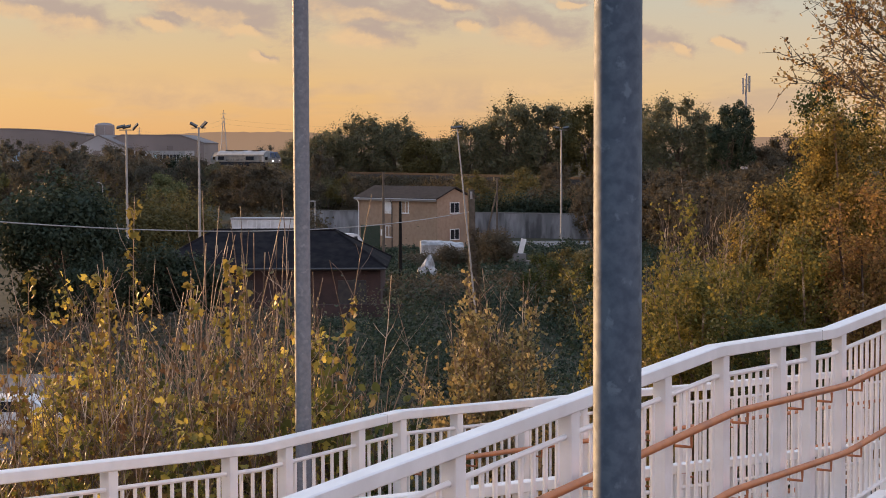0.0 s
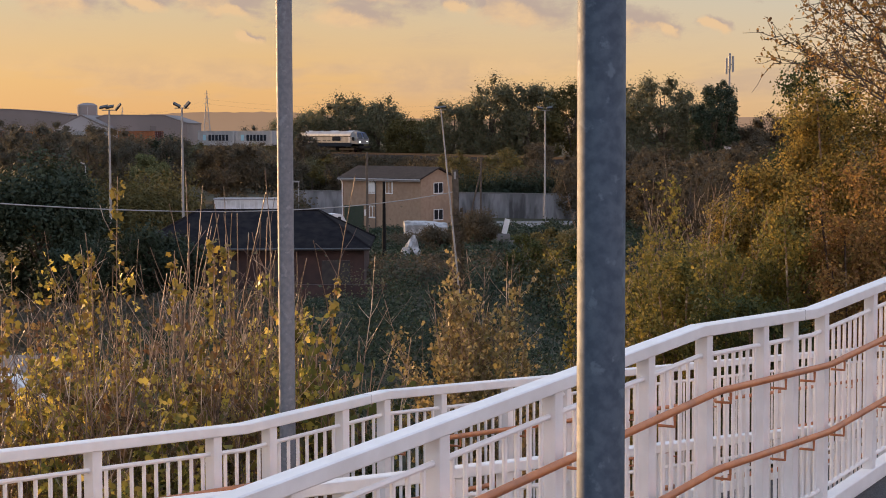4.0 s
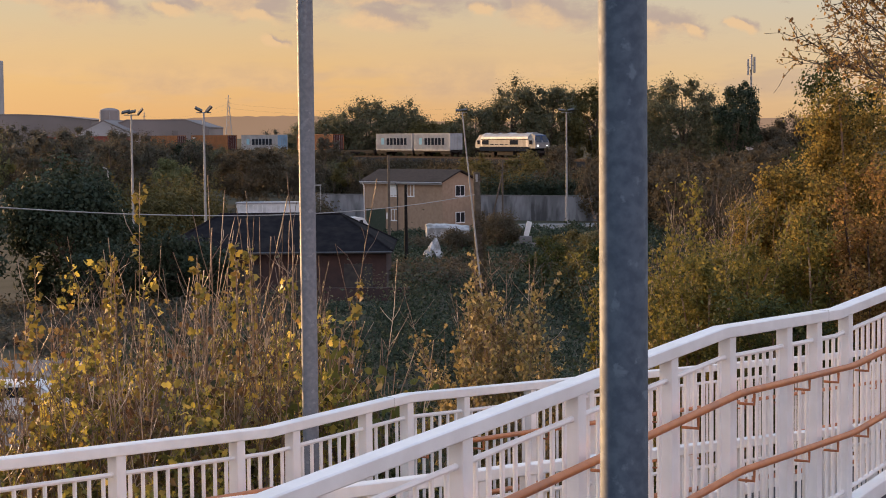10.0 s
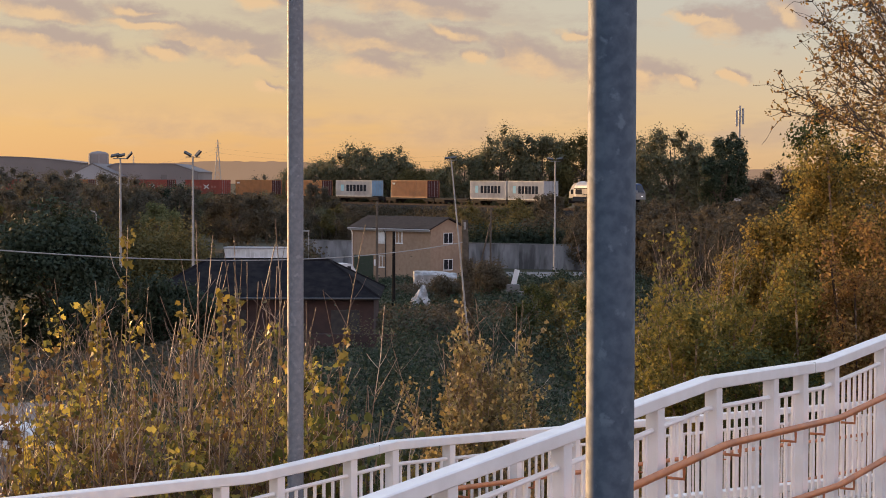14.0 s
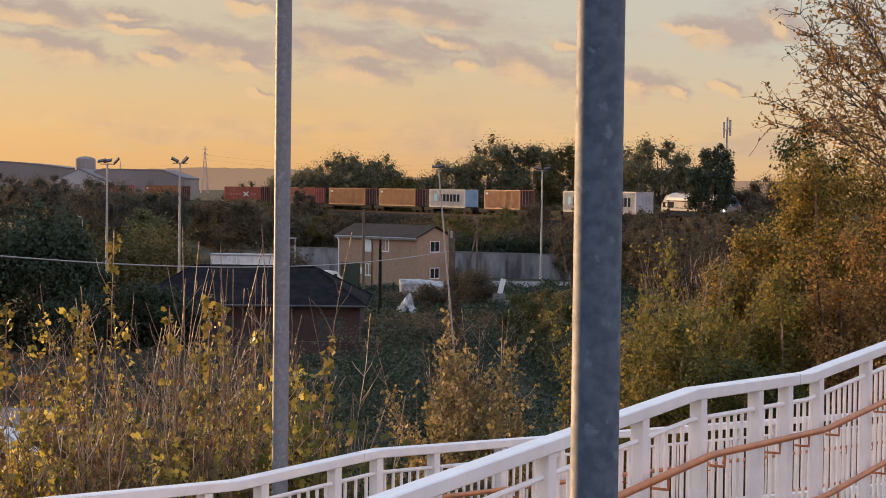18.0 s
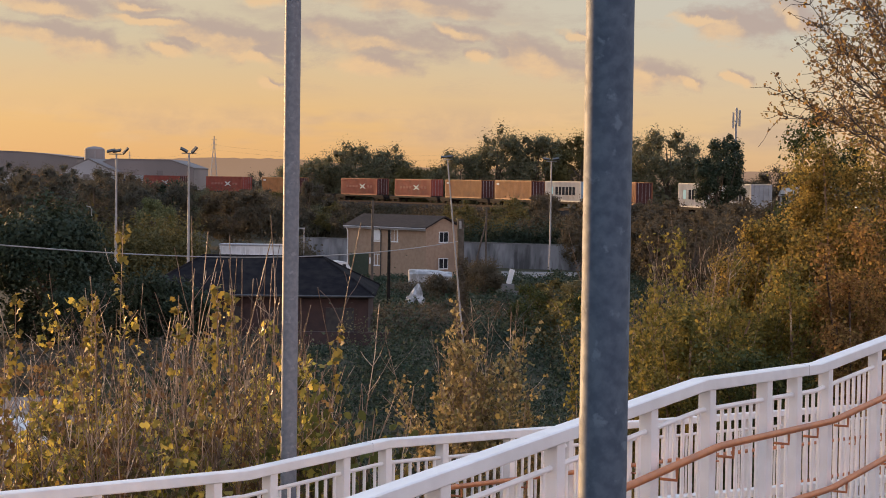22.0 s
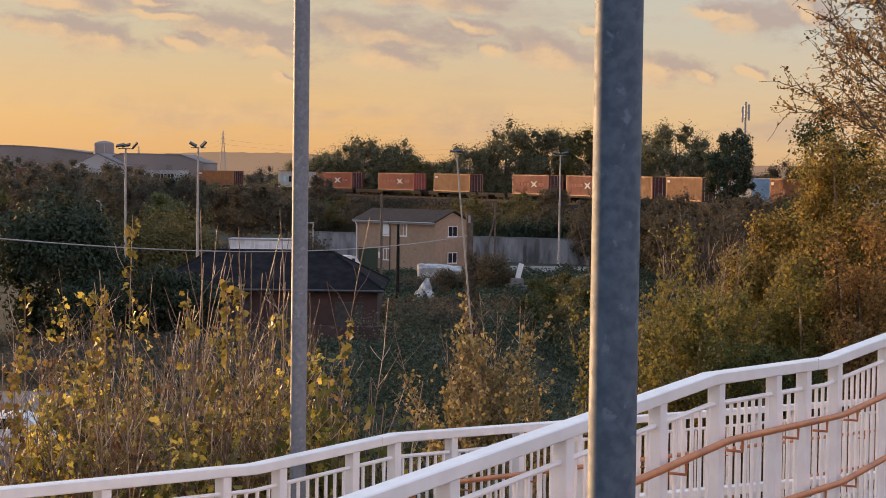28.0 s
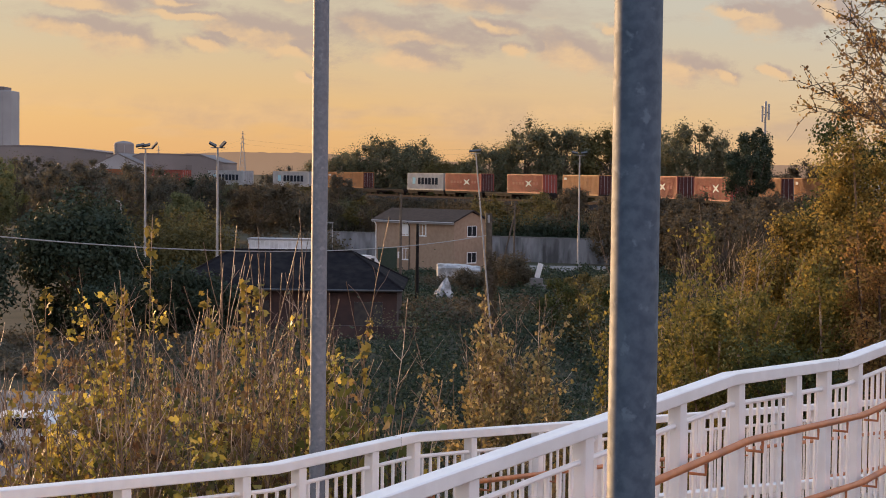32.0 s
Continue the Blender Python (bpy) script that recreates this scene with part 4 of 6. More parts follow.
def bank_plants():
    rng = np.random.default_rng(70)
    leafs = (L_far_brown, L_far, L_far_olive, L_far_brown, L_far)
    for i in range(150):
        s = -200 + 420 * (i + rng.uniform(-0.5, 0.5)) / 149
        p, a = track(float(s))
        o = -rng.uniform(7.6, 17)
        x, y = p.x - math.sin(a) * o, p.y + math.cos(a) * o
        z = max(0.0, 5.7 * (1 - (abs(o) - 7.6) / 5.9)) - 0.3
        ahead = PER_K * x / y
        reach = rng.uniform(2.2, 3.6) if -25 < ahead < 9 else rng.uniform(8.5, 9.2) if ahead > 36 else rng.uniform(7.6, 8.4)
        olive = 9 <= ahead < 34
        h = (reach if abs(o) < 12 else reach - rng.uniform(0.3, 2.6)) - z
        if h < 0.8:
            continue
        tree(x, y, h, rng.uniform(2.0, 3.6), L_far_olive if olive else L_far_brown if ahead > 36 else leafs[i % 5], 0.19, 3000, 700 + i, "low brown and olive scrub bush on the railway bank", "bush", 24, z, 0.0, 0.36, category="bush", group="bank bushes", firm=0.6, core=0.5, loose=0.16)
    pos = []
    for _ in range(26000):
        p, a = track(float(rng.uniform(-75, 60)))
        o = -rng.uniform(7.4, 13.4)
        pos.append((p.x - math.sin(a) * o, p.y + math.cos(a) * o, 5.8 * (1 - (-o - 7.6) / 5.9) + rng.uniform(-0.1, 0.35)))
    me = polygons("bank_grass", leaves(rng, np.array(pos), 0.34, -0.8, 0.5, "quad"), L_far_brown)
    tagged(new("bank_grass", me), "withered brown grass and weeds on the railway bank", "grass", kind="stuff")
    far = ((-14.5, 352, 16.2, 7, L_far), (-7.5, 348, 15.0, 6, L_far), (-21, 356, 13.2, 6, L_far), (-27, 360, 11, 6, L_far), (0, 345, 11.5, 6, L_far_olive), (6, 330, 15.5, 6, L_far), (13, 328, 19.5, 7, L_far),
           (20, 325, 18.5, 7, L_far), (27, 322, 18, 7, L_far_olive), (34, 315, 17.5, 6, L_far), (40, 300, 19.5, 7, L_far), (46, 300, 15, 6, L_far), (64, 330, 12.2, 5, L_far_brown), (57, 318, 10.0, 5, L_far_brown), (70, 325, 12.5, 5, L_far_brown), (33, 330, 17, 6, L_far), (-2, 340, 12, 5, L_far_olive))
    for i, (x, y, h, r, lf) in enumerate(far):
        tree(x, y, h - 0.6 if x > -5 else h, r, lf, 0.26, 18000, 800 + i, "tall broadleaf tree behind the railway in dusk light", clumps=110, z0=2.0, low=0.0, tight=0.31, loose=0.10, group="trees behind the railway", firm=0.55, core=0.5)
    tree(30.7, 190, 14.6, 3.1, L_bramble, 0.2, 20000, 850, "dense dark upright tree in front of the railway", z0=1.4, low=0.36, clumps=110, tight=0.2, firm=0.6, core=0.5, loose=0.18)
    left = ((-62, 232, 12, 7, L_far_green), (-51, 238, 10.6, 6.5, L_hedge), (-73, 225, 12.6, 8, L_far_green), (-42, 262, 9.8, 6, L_far_brown), (-33.6, 225, 7.5, 2.9, L_far_green), (-46.5, 255, 9.9, 5, L_hedge), (-35.8, 257, 9.6, 3.0, L_hedge), (-27.2, 300, 7.5, 5, L_hedge),
            (-20.0, 312, 10.2, 2.8, L_hedge), (-32, 304, 7.4, 5, L_hedge), (-39.5, 250, 9.0, 3.4, L_hedge), (-28, 262, 8.4, 6, L_far_brown), (-21, 270, 6.8, 4.5, L_hedge),
            (-52, 300, 9.5, 7, L_far_brown), (-64, 320, 10, 8, L_hedge), (-78, 330, 11, 8, L_hedge), (-37.5, 395, 11.2, 6, L_hedge), (-92, 300, 12, 9, L_far_olive), (-86, 260, 12, 8, L_hedge),
            (-84, 350, 10.4, 6, L_hedge), (-76, 345, 9.8, 6, L_hedge), (-69, 350, 9.2, 6, L_hedge), (-62, 345, 9.4, 5.5, L_hedge), (-55, 348, 8.6, 5, L_hedge), (-93, 355, 11.5, 7, L_far_olive), (-37.5, 262, 9.4, 4.2, L_dark),
            (-47, 350, 8.0, 5, L_hedge), (-104, 360, 12, 8, L_hedge))
    for i, (x, y, h, r, lf) in enumerate(left):
        tree(x, y, h + (2.1 if x < -45 else 1.1), r, lf, 0.21, 12000, 900 + i, "rounded bushy tree in muted autumn olive and brown", clumps=90, z0=-0.2, low=0.0, tight=0.27, loose=0.14, group="bushy trees before the railway", firm=0.55, core=0.5)


field_plants()
bank_plants()


# ---- buildings and yard ----
def window(parent, m, w, h, panes=2):
    """A window in a wall; local x along the wall, y out of it."""
    bm = bmesh.new()
    t = 0.07
    for x0, x1, z0, z1 in ((-w / 2, w / 2, -h / 2, -h / 2 + t), (-w / 2, w / 2, h / 2 - t, h / 2), (-w / 2, -w / 2 + t, -h / 2 + t, h / 2 - t), (w / 2 - t, w / 2, -h / 2 + t, h / 2 - t)):
        box(bm, x0, x1, -0.06, 0.03, z0, z1)
    for i in range(1, panes):
        x = -w / 2 + w * i / panes
        box(bm, x - t / 2, x + t / 2, -0.06, 0.025, -h / 2 + t, h / 2 - t)
    win = part("window", bm, M_upvc, parent, "white plastic framed window")
    win.matrix_basis = m
    for i in range(panes):
        bm = bmesh.new()
        box(bm, -w / 2 + w * i / panes + t / 2, -w / 2 + w * (i + 1) / panes - t / 2, -0.05, -0.035, -h / 2 + t / 2, h / 2 - t / 2)
        part("pane", bm, M_glass, win)
    bm = bmesh.new()
    box(bm, -w / 2 - 0.06, w / 2 + 0.06, -0.02, 0.08, -h / 2 - 0.06, -h / 2)
    part("sill", bm, M_upvc, win)


def house():
    L, W, E, R = 11.7, 5.4, 5.3, 6.4
    ang = math.degrees(math.atan2(0.681, -0.733)) - 180
    th = thing("house", pose(0.0, 189.0, 0.0, 0, 0, ang), "two-storey buff brick house with a brown tiled gable roof", "house")
    # local x runs back along the front from the far end to the near corner; y into the house
    bm = bmesh.new()
    profile(bm, [(0, -0.3), (W, -0.3), (W, E), (W / 2, R - 0.1), (0, E)], -L, 0)
    part("wall", bm, M_brick, th)
    bm = bmesh.new()
    for y0, y1 in ((-0.35, W / 2), (W + 0.35, W / 2)):
        sec = [(y0, E - 0.12), (y1, R), (y1, R + 0.14), (y0, E + 0.03)]
        profile(bm, sec, -L - 0.25, 0.25)
    part("roof", bm, M_tile, th, "brown concrete tiled roof")
    bm = bmesh.new()
    tube(bm, [(-L - 0.25, -0.42, E - 0.1), (0.25, -0.42, E - 0.1)], 0.07, 8)
    part("gutter", bm, M_far_pale, th, "pale plastic gutter")
    bm = bmesh.new()
    box(bm, -L - 0.2, 0.2, -0.36, -0.33, E - 0.3, E - 0.1)
    part("fascia", bm, M_far_pale, th)
    bm = bmesh.new()
    tube(bm, [(-6.5, -0.4, E - 0.15), (-6.5, -0.1, E - 0.6), (-6.5, -0.09, 0)], 0.05, 8)
    part("downpipe", bm, M_dark_metal, th)
    bm = bmesh.new()
    tube(bm, [(-L + 0.15, -0.4, E - 0.15), (-L + 0.15, -0.1, E - 0.6), (-L + 0.15, -0.09, 0)], 0.06, 8)
    part("downpipe", bm, M_upvc, th, "white plastic downpipe")
    for x, z, w, h in ((-4.6, 4.35, 1.1, 1.3), (-7.15, 4.35, 1.1, 1.35), (-7.05, 1.7, 1.0, 1.25)):
        window(th, pose(x, 0, z, 0, 0, 180), w, h)
    for x0, x1 in ((-7.6, -6.7), (-4.2, -4.1)):
        bm = bmesh.new()
        box(bm, x0, x1, -0.034, -0.028, 3.8, 4.9)
        part("blind", bm, M_upvc, th, "white drawn window blind")
    for z in (4.3, 1.5):
        window(th, pose(0, 2.7, z, 0, 0, -90 + 180), 1.45, 1.15, 2)
    bm = bmesh.new()
    box(bm, -11.3, -8.4, -0.05, 0.02, 0, 2.3)
    dr = part("door", bm, M_green_door, th, "dark green roller door")
    bm = bmesh.new()
    for i in range(9):
        box(bm, -11.28, -8.42, -0.065, -0.05, 0.1 + i * 0.25, 0.12 + i * 0.25)
    part("slat", bm, M_dark_metal, dr)
    bm = bmesh.new()
    box(bm, -8.2, -7.9, -0.12, 0.0, 1.2, 1.9, 0.01)
    part("meter_box", bm, M_upvc, th)


M_green_door = material("dark_green_paint", (0.03, 0.05, 0.03), 0.6, color2=(0.045, 0.06, 0.04), scale=2)


def barn():
    th = thing("shed", pose(-13.5, 120, 0), "long low brick shed with a dark hipped slate roof", "shed")
    X0, X1, Y0, Y1, E, R, hip = -4.9, 10.3, -6, 6, 3.0, 5.15, 3.6
    bm = bmesh.new()
    box(bm, X0 + 0.4, X1 - 0.4, Y0 + 0.5, Y1 - 0.5, -0.3, E)
    part("wall", bm, M_redbrick, th)
    bm = bmesh.new()
    e = [(X0, Y0), (X1, Y0), (X1, Y1), (X0, Y1)]
    lo = [bm.verts.new((x, y, E - 0.12)) for x, y in e]
    hi = [bm.verts.new((x, y, E + 0.02)) for x, y in e]
    r0, r1 = bm.verts.new((X0 + hip, 0, R)), bm.verts.new((X1 - hip, 0, R))
    for f in ((hi[0], hi[1], r1, r0), (hi[2], hi[3], r0, r1), (hi[1], hi[2], r1), (hi[3], hi[0], r0), tuple(lo[::-1])):
        bm.faces.new(f)
    for i in range(4):
        j = (i + 1) % 4
        bm.faces.new((lo[i], lo[j], hi[j], hi[i]))
    roof = part("roof", bm, M_slate, th, "dark slate hipped roof")
    bm = bmesh.new()
    tube(bm, [(X0 + hip, 0, R), (X1 - hip, 0, R)], 0.12, 8)
    for cx, cy, rx in ((X1, Y0, X1 - hip), (X1, Y1, X1 - hip), (X0, Y0, X0 + hip), (X0, Y1, X0 + hip)):
        tube(bm, [(cx, cy, E + 0.02), (rx, 0, R)], 0.09, 6)
    part("ridge_tile", bm, M_slate, roof)
    for i in range(4):
        x = X1 - 2.2 - i * 3.6
        bm = bmesh.new()
        box(bm, x - 0.9, x + 0.9, Y0 + 0.42, Y0 + 0.52, 0, 2.2)
        part("door", bm, M_dark_metal, th, "dark timber door")
    bm = bmesh.new()
    tube(bm, [(X0, Y0 - 0.08, E - 0.05), (X1, Y0 - 0.08, E - 0.05)], 0.08, 8)
    part("gutter", bm, M_dark_metal, th)
    bm = bmesh.new()
    box(bm, 4.5, 11.4, Y0 - 2.2, Y0 - 1.9, 0, 0.9)
    part("yard_wall", bm, M_redbrick, th, "low dull brick wall at the shed's end")


def yard():
    wall = tagged(new("wall_yard"), "long grey concrete retaining wall with dark streaks", "wall", kind="structure")
    a, b = Vector((-17, 226.5, -0.3)), Vector((23.0, 207.2, -0.3))
    wall.location = a
    wall.rotation_euler = (0, 0, math.atan2((b - a).y, (b - a).x))
    n, length = 16, (b - a).length
    bm = bmesh.new()
    w = length / n
    box(bm, 0.006, w - 0.006, -0.15, 0.15, 0, 3.15, 0.006)
    panel = finish("panel", bm, M_concrete_wall)
    bm = bmesh.new()
    box(bm, -0.02, w + 0.0, -0.2, 0.2, 3.15, 3.27)
    cope = finish("coping", bm, M_concrete)
    for i in range(n):
        part("panel", panel, None, wall, at=(i * w, 0, 0))
        part("coping", cope, None, wall, at=(i * w, 0, 0))
    bm = bmesh.new()
    box(bm, 8.5, 25, 191, 203, -0.1, 0.14, 0.04)
    solid("concrete_slab", bm, M_concrete, "low grey concrete yard slab before the wall", "slab")
    # pile of blocks with a leaning board
    for i, (x, y, z, rz) in enumerate(((6.9, 150, 0, 5), (7.6, 149.6, 0, -12), (7.2, 150.2, 0.62, 20), (6.8, 149.4, 1.24, 3))):
        bm = bmesh.new()
        box(bm, -0.55, 0.55, -0.3, 0.3, 0, 0.6, 0.04)
        o = solid("concrete_block", bm, M_concrete, "grey concrete block in a rough pile", "block", group="concrete blocks")
        o.matrix_basis = pose(x, y, z, 0, 0, rz)
    bm = bmesh.new()
    box(bm, -0.22, 0.22, -0.03, 0.03, 0, 1.25, 0.01)
    o = solid("board", bm, M_upvc, "white board leaning on the concrete blocks", "board")
    o.matrix_basis = pose(6.9, 149.7, 1.83, 0, 14, 0)
    # cabins
    for x, y, L, z, rz in ((-18.2, 190, 6.6, 0.3, -4), (-31, 182, 2.0, 0, 0)):
        th = thing("portable_cabin", pose(x, y, z, 0, 0, rz), "white portable site cabin with a row of windows", "cabin", "site cabins")
        bm = bmesh.new()
        box(bm, -L / 2, L / 2, -1.2, 1.2, 0.3, 2.9, 0.04)
        part("body", bm, M_van, th)
        bm = bmesh.new()
        box(bm, -L / 2 - 0.08, L / 2 + 0.08, -1.28, 1.28, 2.9, 3.05, 0.02)
        part("roof", bm, M_far_pale, th)
        bm = bmesh.new()
        box(bm, -L / 2, L / 2, -1.1, 1.1, -z, 0.3)
        part("skid", bm, M_dark_metal, th)
        for i in range(max(1, int(L / 1.5))):
            window(th, pose(-L / 2 + 0.8 + i * 1.45, -1.2, 2.4, 0, 0, 180), 1.05, 0.8, 2)
    # covered load
    th = thing("covered_lorry", pose(0.4, 161, 0, 0, 0, 3), "flat lorry load under crumpled white sheeting", "lorry")
    bm = bmesh.new()
    rng = np.random.default_rng(3)
    secs = []
    for i in range(13):
        x = -1.9 + 3.8 * i / 12
        t = 2.38 - 0.22 * (i / 12) ** 2 + rng.uniform(-0.04, 0.04)
        secs.append([bm.verts.new((x, yy + rng.uniform(-0.05, 0.05), zz)) for yy, zz in ((-1.25, 0.8), (-1.25, t - 0.35), (-0.95, t - 0.06), (0, t), (0.95, t - 0.06), (1.25, t - 0.35), (1.25, 0.8))])
    for r0, r1 in zip(secs, secs[1:]):
        for i in range(6):
            bm.faces.new((r0[i], r0[i + 1], r1[i + 1], r1[i]))
    bm.faces.new(secs[0])
    bm.faces.new(secs[-1][::-1])
    part("sheet", bm, M_sheet, th, "crumpled white sheeting")
    bm = bmesh.new()
    box(bm, -2.0, 2.0, -1.2, 1.2, 0.6, 0.8, 0.02)
    part("bed", bm, M_dark_metal, th)
    wheel_set(th, (-1.4, 1.4), 1.1, 0.45)
    # van
    vehicle(-8.6, 170, 20, 5.2, 2.0, 2.6, "white panel van parked behind the shed", "van")
    vehicle(-15.2, 66, 4, 4.3, 1.75, 1.45, "white hatchback car parked on the yard road", "car")
    bm = bmesh.new()
    rng = np.random.default_rng(4)
    rows = []
    for i in range(15):
        row = []
        for j in range(11):
            u, v = i / 7 - 1, j / 5 - 1
            lift = max(0.0, 1 - math.hypot(u * 1.05, v * 0.8)) ** 0.7
            row.append(bm.verts.new((u * 0.95 + lift * 0.35 + rng.normal() * 0.05, v * 0.8 + rng.normal() * 0.05, lift * 2.1 + rng.normal() * 0.11 * (lift > 0))))
        rows.append(row)
    for r0, r1 in zip(rows, rows[1:]):
        for j in range(10):
            bm.faces.new((r0[j], r0[j + 1], r1[j + 1], r1[j]))
    o = solid("rubbish_heap", bm, M_sheet, "heap of rubbish under a crumpled white sheet", "rubbish")
    o.matrix_basis = pose(-0.9, 141, 0.2)


def wheel_set(th, xs, half, r, steer=0):
    for x in xs:
        for s in (-1, 1):
            bm = bmesh.new()
            tube(bm, [(x, s * half - 0.1, r), (x, s * half - 0.08, r), (x, s * half + 0.08, r), (x, s * half + 0.1, r)], [r * 0.9, r, r, r * 0.9], 20)
            w = part("wheel", bm, M_rubber, th, "black rubber tyre")
            bm = bmesh.new()
            tube(bm, [(x, s * half - 0.105, r), (x, s * half + 0.105, r)], r * 0.55, 14)
            part("rim", bm, M_lamp_steel, w)


def vehicle(x, y, rz, L, W, H, label, kind):
    th = thing("van" if kind == "van" else "car", pose(x, y, 0.06 if kind == "car" else 0, 0, 0, rz), label, kind)
    if kind == "van":
        sec = [(-L / 2, 0.4), (L / 2, 0.4), (L / 2, 1.1), (L / 2 - 0.9, 1.35), (L / 2 - 1.6, H - 0.1), (L / 2 - 1.9, H), (-L / 2 + 0.1, H), (-L / 2, H - 0.15)]
    else:
        sec = [(-L / 2, 0.35), (L / 2, 0.35), (L / 2, 0.75), (L / 2 - 0.25, 0.88), (L / 2 - 1.1, 0.95), (L / 2 - 1.75, H - 0.06), (L / 2 - 2.1, H), (-L / 2 + 0.75, H - 0.03), (-L / 2 + 0.1, 0.98), (-L / 2, 0.8)]
    bm = bmesh.new()
    profile(bm, sec, -W / 2, W / 2, "y")
    bmesh.ops.bevel(bm, geom=[e for e in bm.edges], offset=0.05, segments=2, affect="EDGES")
    part("body", bm, M_van, th, smooth=True)
    z0, z1 = (1.35, H - 0.25) if kind == "van" else (0.97, H - 0.1)
    for s in (-1, 1):
        bm = bmesh.new()
        box(bm, L / 2 - 2.1 if kind == "van" else -L / 2 + 0.9, L / 2 - 1.75 if kind == "van" else L / 2 - 1.9, s * W / 2 - 0.01, s * W / 2 + 0.006, z0, z1)
        part("window", bm, M_glass, th)
    wheel_set(th, (-L / 2 + 0.8, L / 2 - 0.8), W / 2 - 0.1, 0.32)


M_concrete_wall = material("streaked_concrete", (0.25, 0.25, 0.26), 0.9, color2=(0.15, 0.15, 0.157), scale=1.3, bump=0.3, bump_scale=8, stain=(0.07, 0.07, 0.072), stain_scale=1.6, lo=0.42, hi=0.58, stain_lo=0.5, stain_hi=0.66)
for _t in [x for x in M_concrete_wall.node_tree.nodes if x.type == "TEX_NOISE"]:
    # rain streaks run down the wall
    _m = M_concrete_wall.node_tree.nodes.new("ShaderNodeMapping")
    _m.inputs["Scale"].default_value = (0.6, 0.6, 0.16)
    _l = _t.inputs["Vector"].links[0]
    M_concrete_wall.node_tree.links.new(_l.from_socket, _m.inputs[0])
    _o, _s = M_concrete_wall.node_tree.nodes.new("ShaderNodeObjectInfo"), M_concrete_wall.node_tree.nodes.new("ShaderNodeMath")
    _s.operation, _s.inputs[1].default_value = "MULTIPLY", 60.0
    M_concrete_wall.node_tree.links.new(_o.outputs["Random"], _s.inputs[0])
    M_concrete_wall.node_tree.links.new(_s.outputs[0], _m.inputs["Location"])
    M_concrete_wall.node_tree.links.new(_m.outputs[0], _t.inputs["Vector"])


def flood_mast(x, y, h, lean, heads, label, z0=0.0, turn=0, small=1.0):
    th = thing("floodlight_mast", pose(x, y, z0, 0, lean, 0), label, "floodlight", "floodlight masts")
    bm = bmesh.new()
    tube(bm, [(0, 0, 0), (0, 0, h * 0.5), (0, 0, h)], [0.13 * small, 0.10 * small, 0.075 * small], 12)
    part("mast", bm, M_lamp_steel, th, smooth=True)
    bm = bmesh.new()
    tube(bm, [(-0.6 * small, 0, h - 0.05), (0.6 * small, 0, h - 0.05)], 0.04 * small, 8)
    part("crossbar", bm, M_lamp_steel, th)
    for hx, tilt in heads:
        bm = bmesh.new()
        box(bm, -0.34, 0.34, -0.28, 0.28, -0.07, 0.07, 0.03)
        o = part("floodlight", bm, M_dark_metal, th, "rectangular floodlight head")
        o.matrix_basis = pose(hx * small, 0, h + 0.22 * small, 18, tilt, turn) @ Matrix.Scale(small, 4)
        bm = bmesh.new()
        box(bm, -0.28, 0.28, -0.22, 0.22, -0.078, -0.072)
        part("lens", bm, M_glass, o)


M_old_pole = material("weathered_dark_pole", (0.14, 0.118, 0.092), 0.9, color2=(0.06, 0.05, 0.042), scale=3, bump=0.5, bump_scale=18, stain=(0.15, 0.12, 0.09), stain_scale=0.8, spec=0.1)


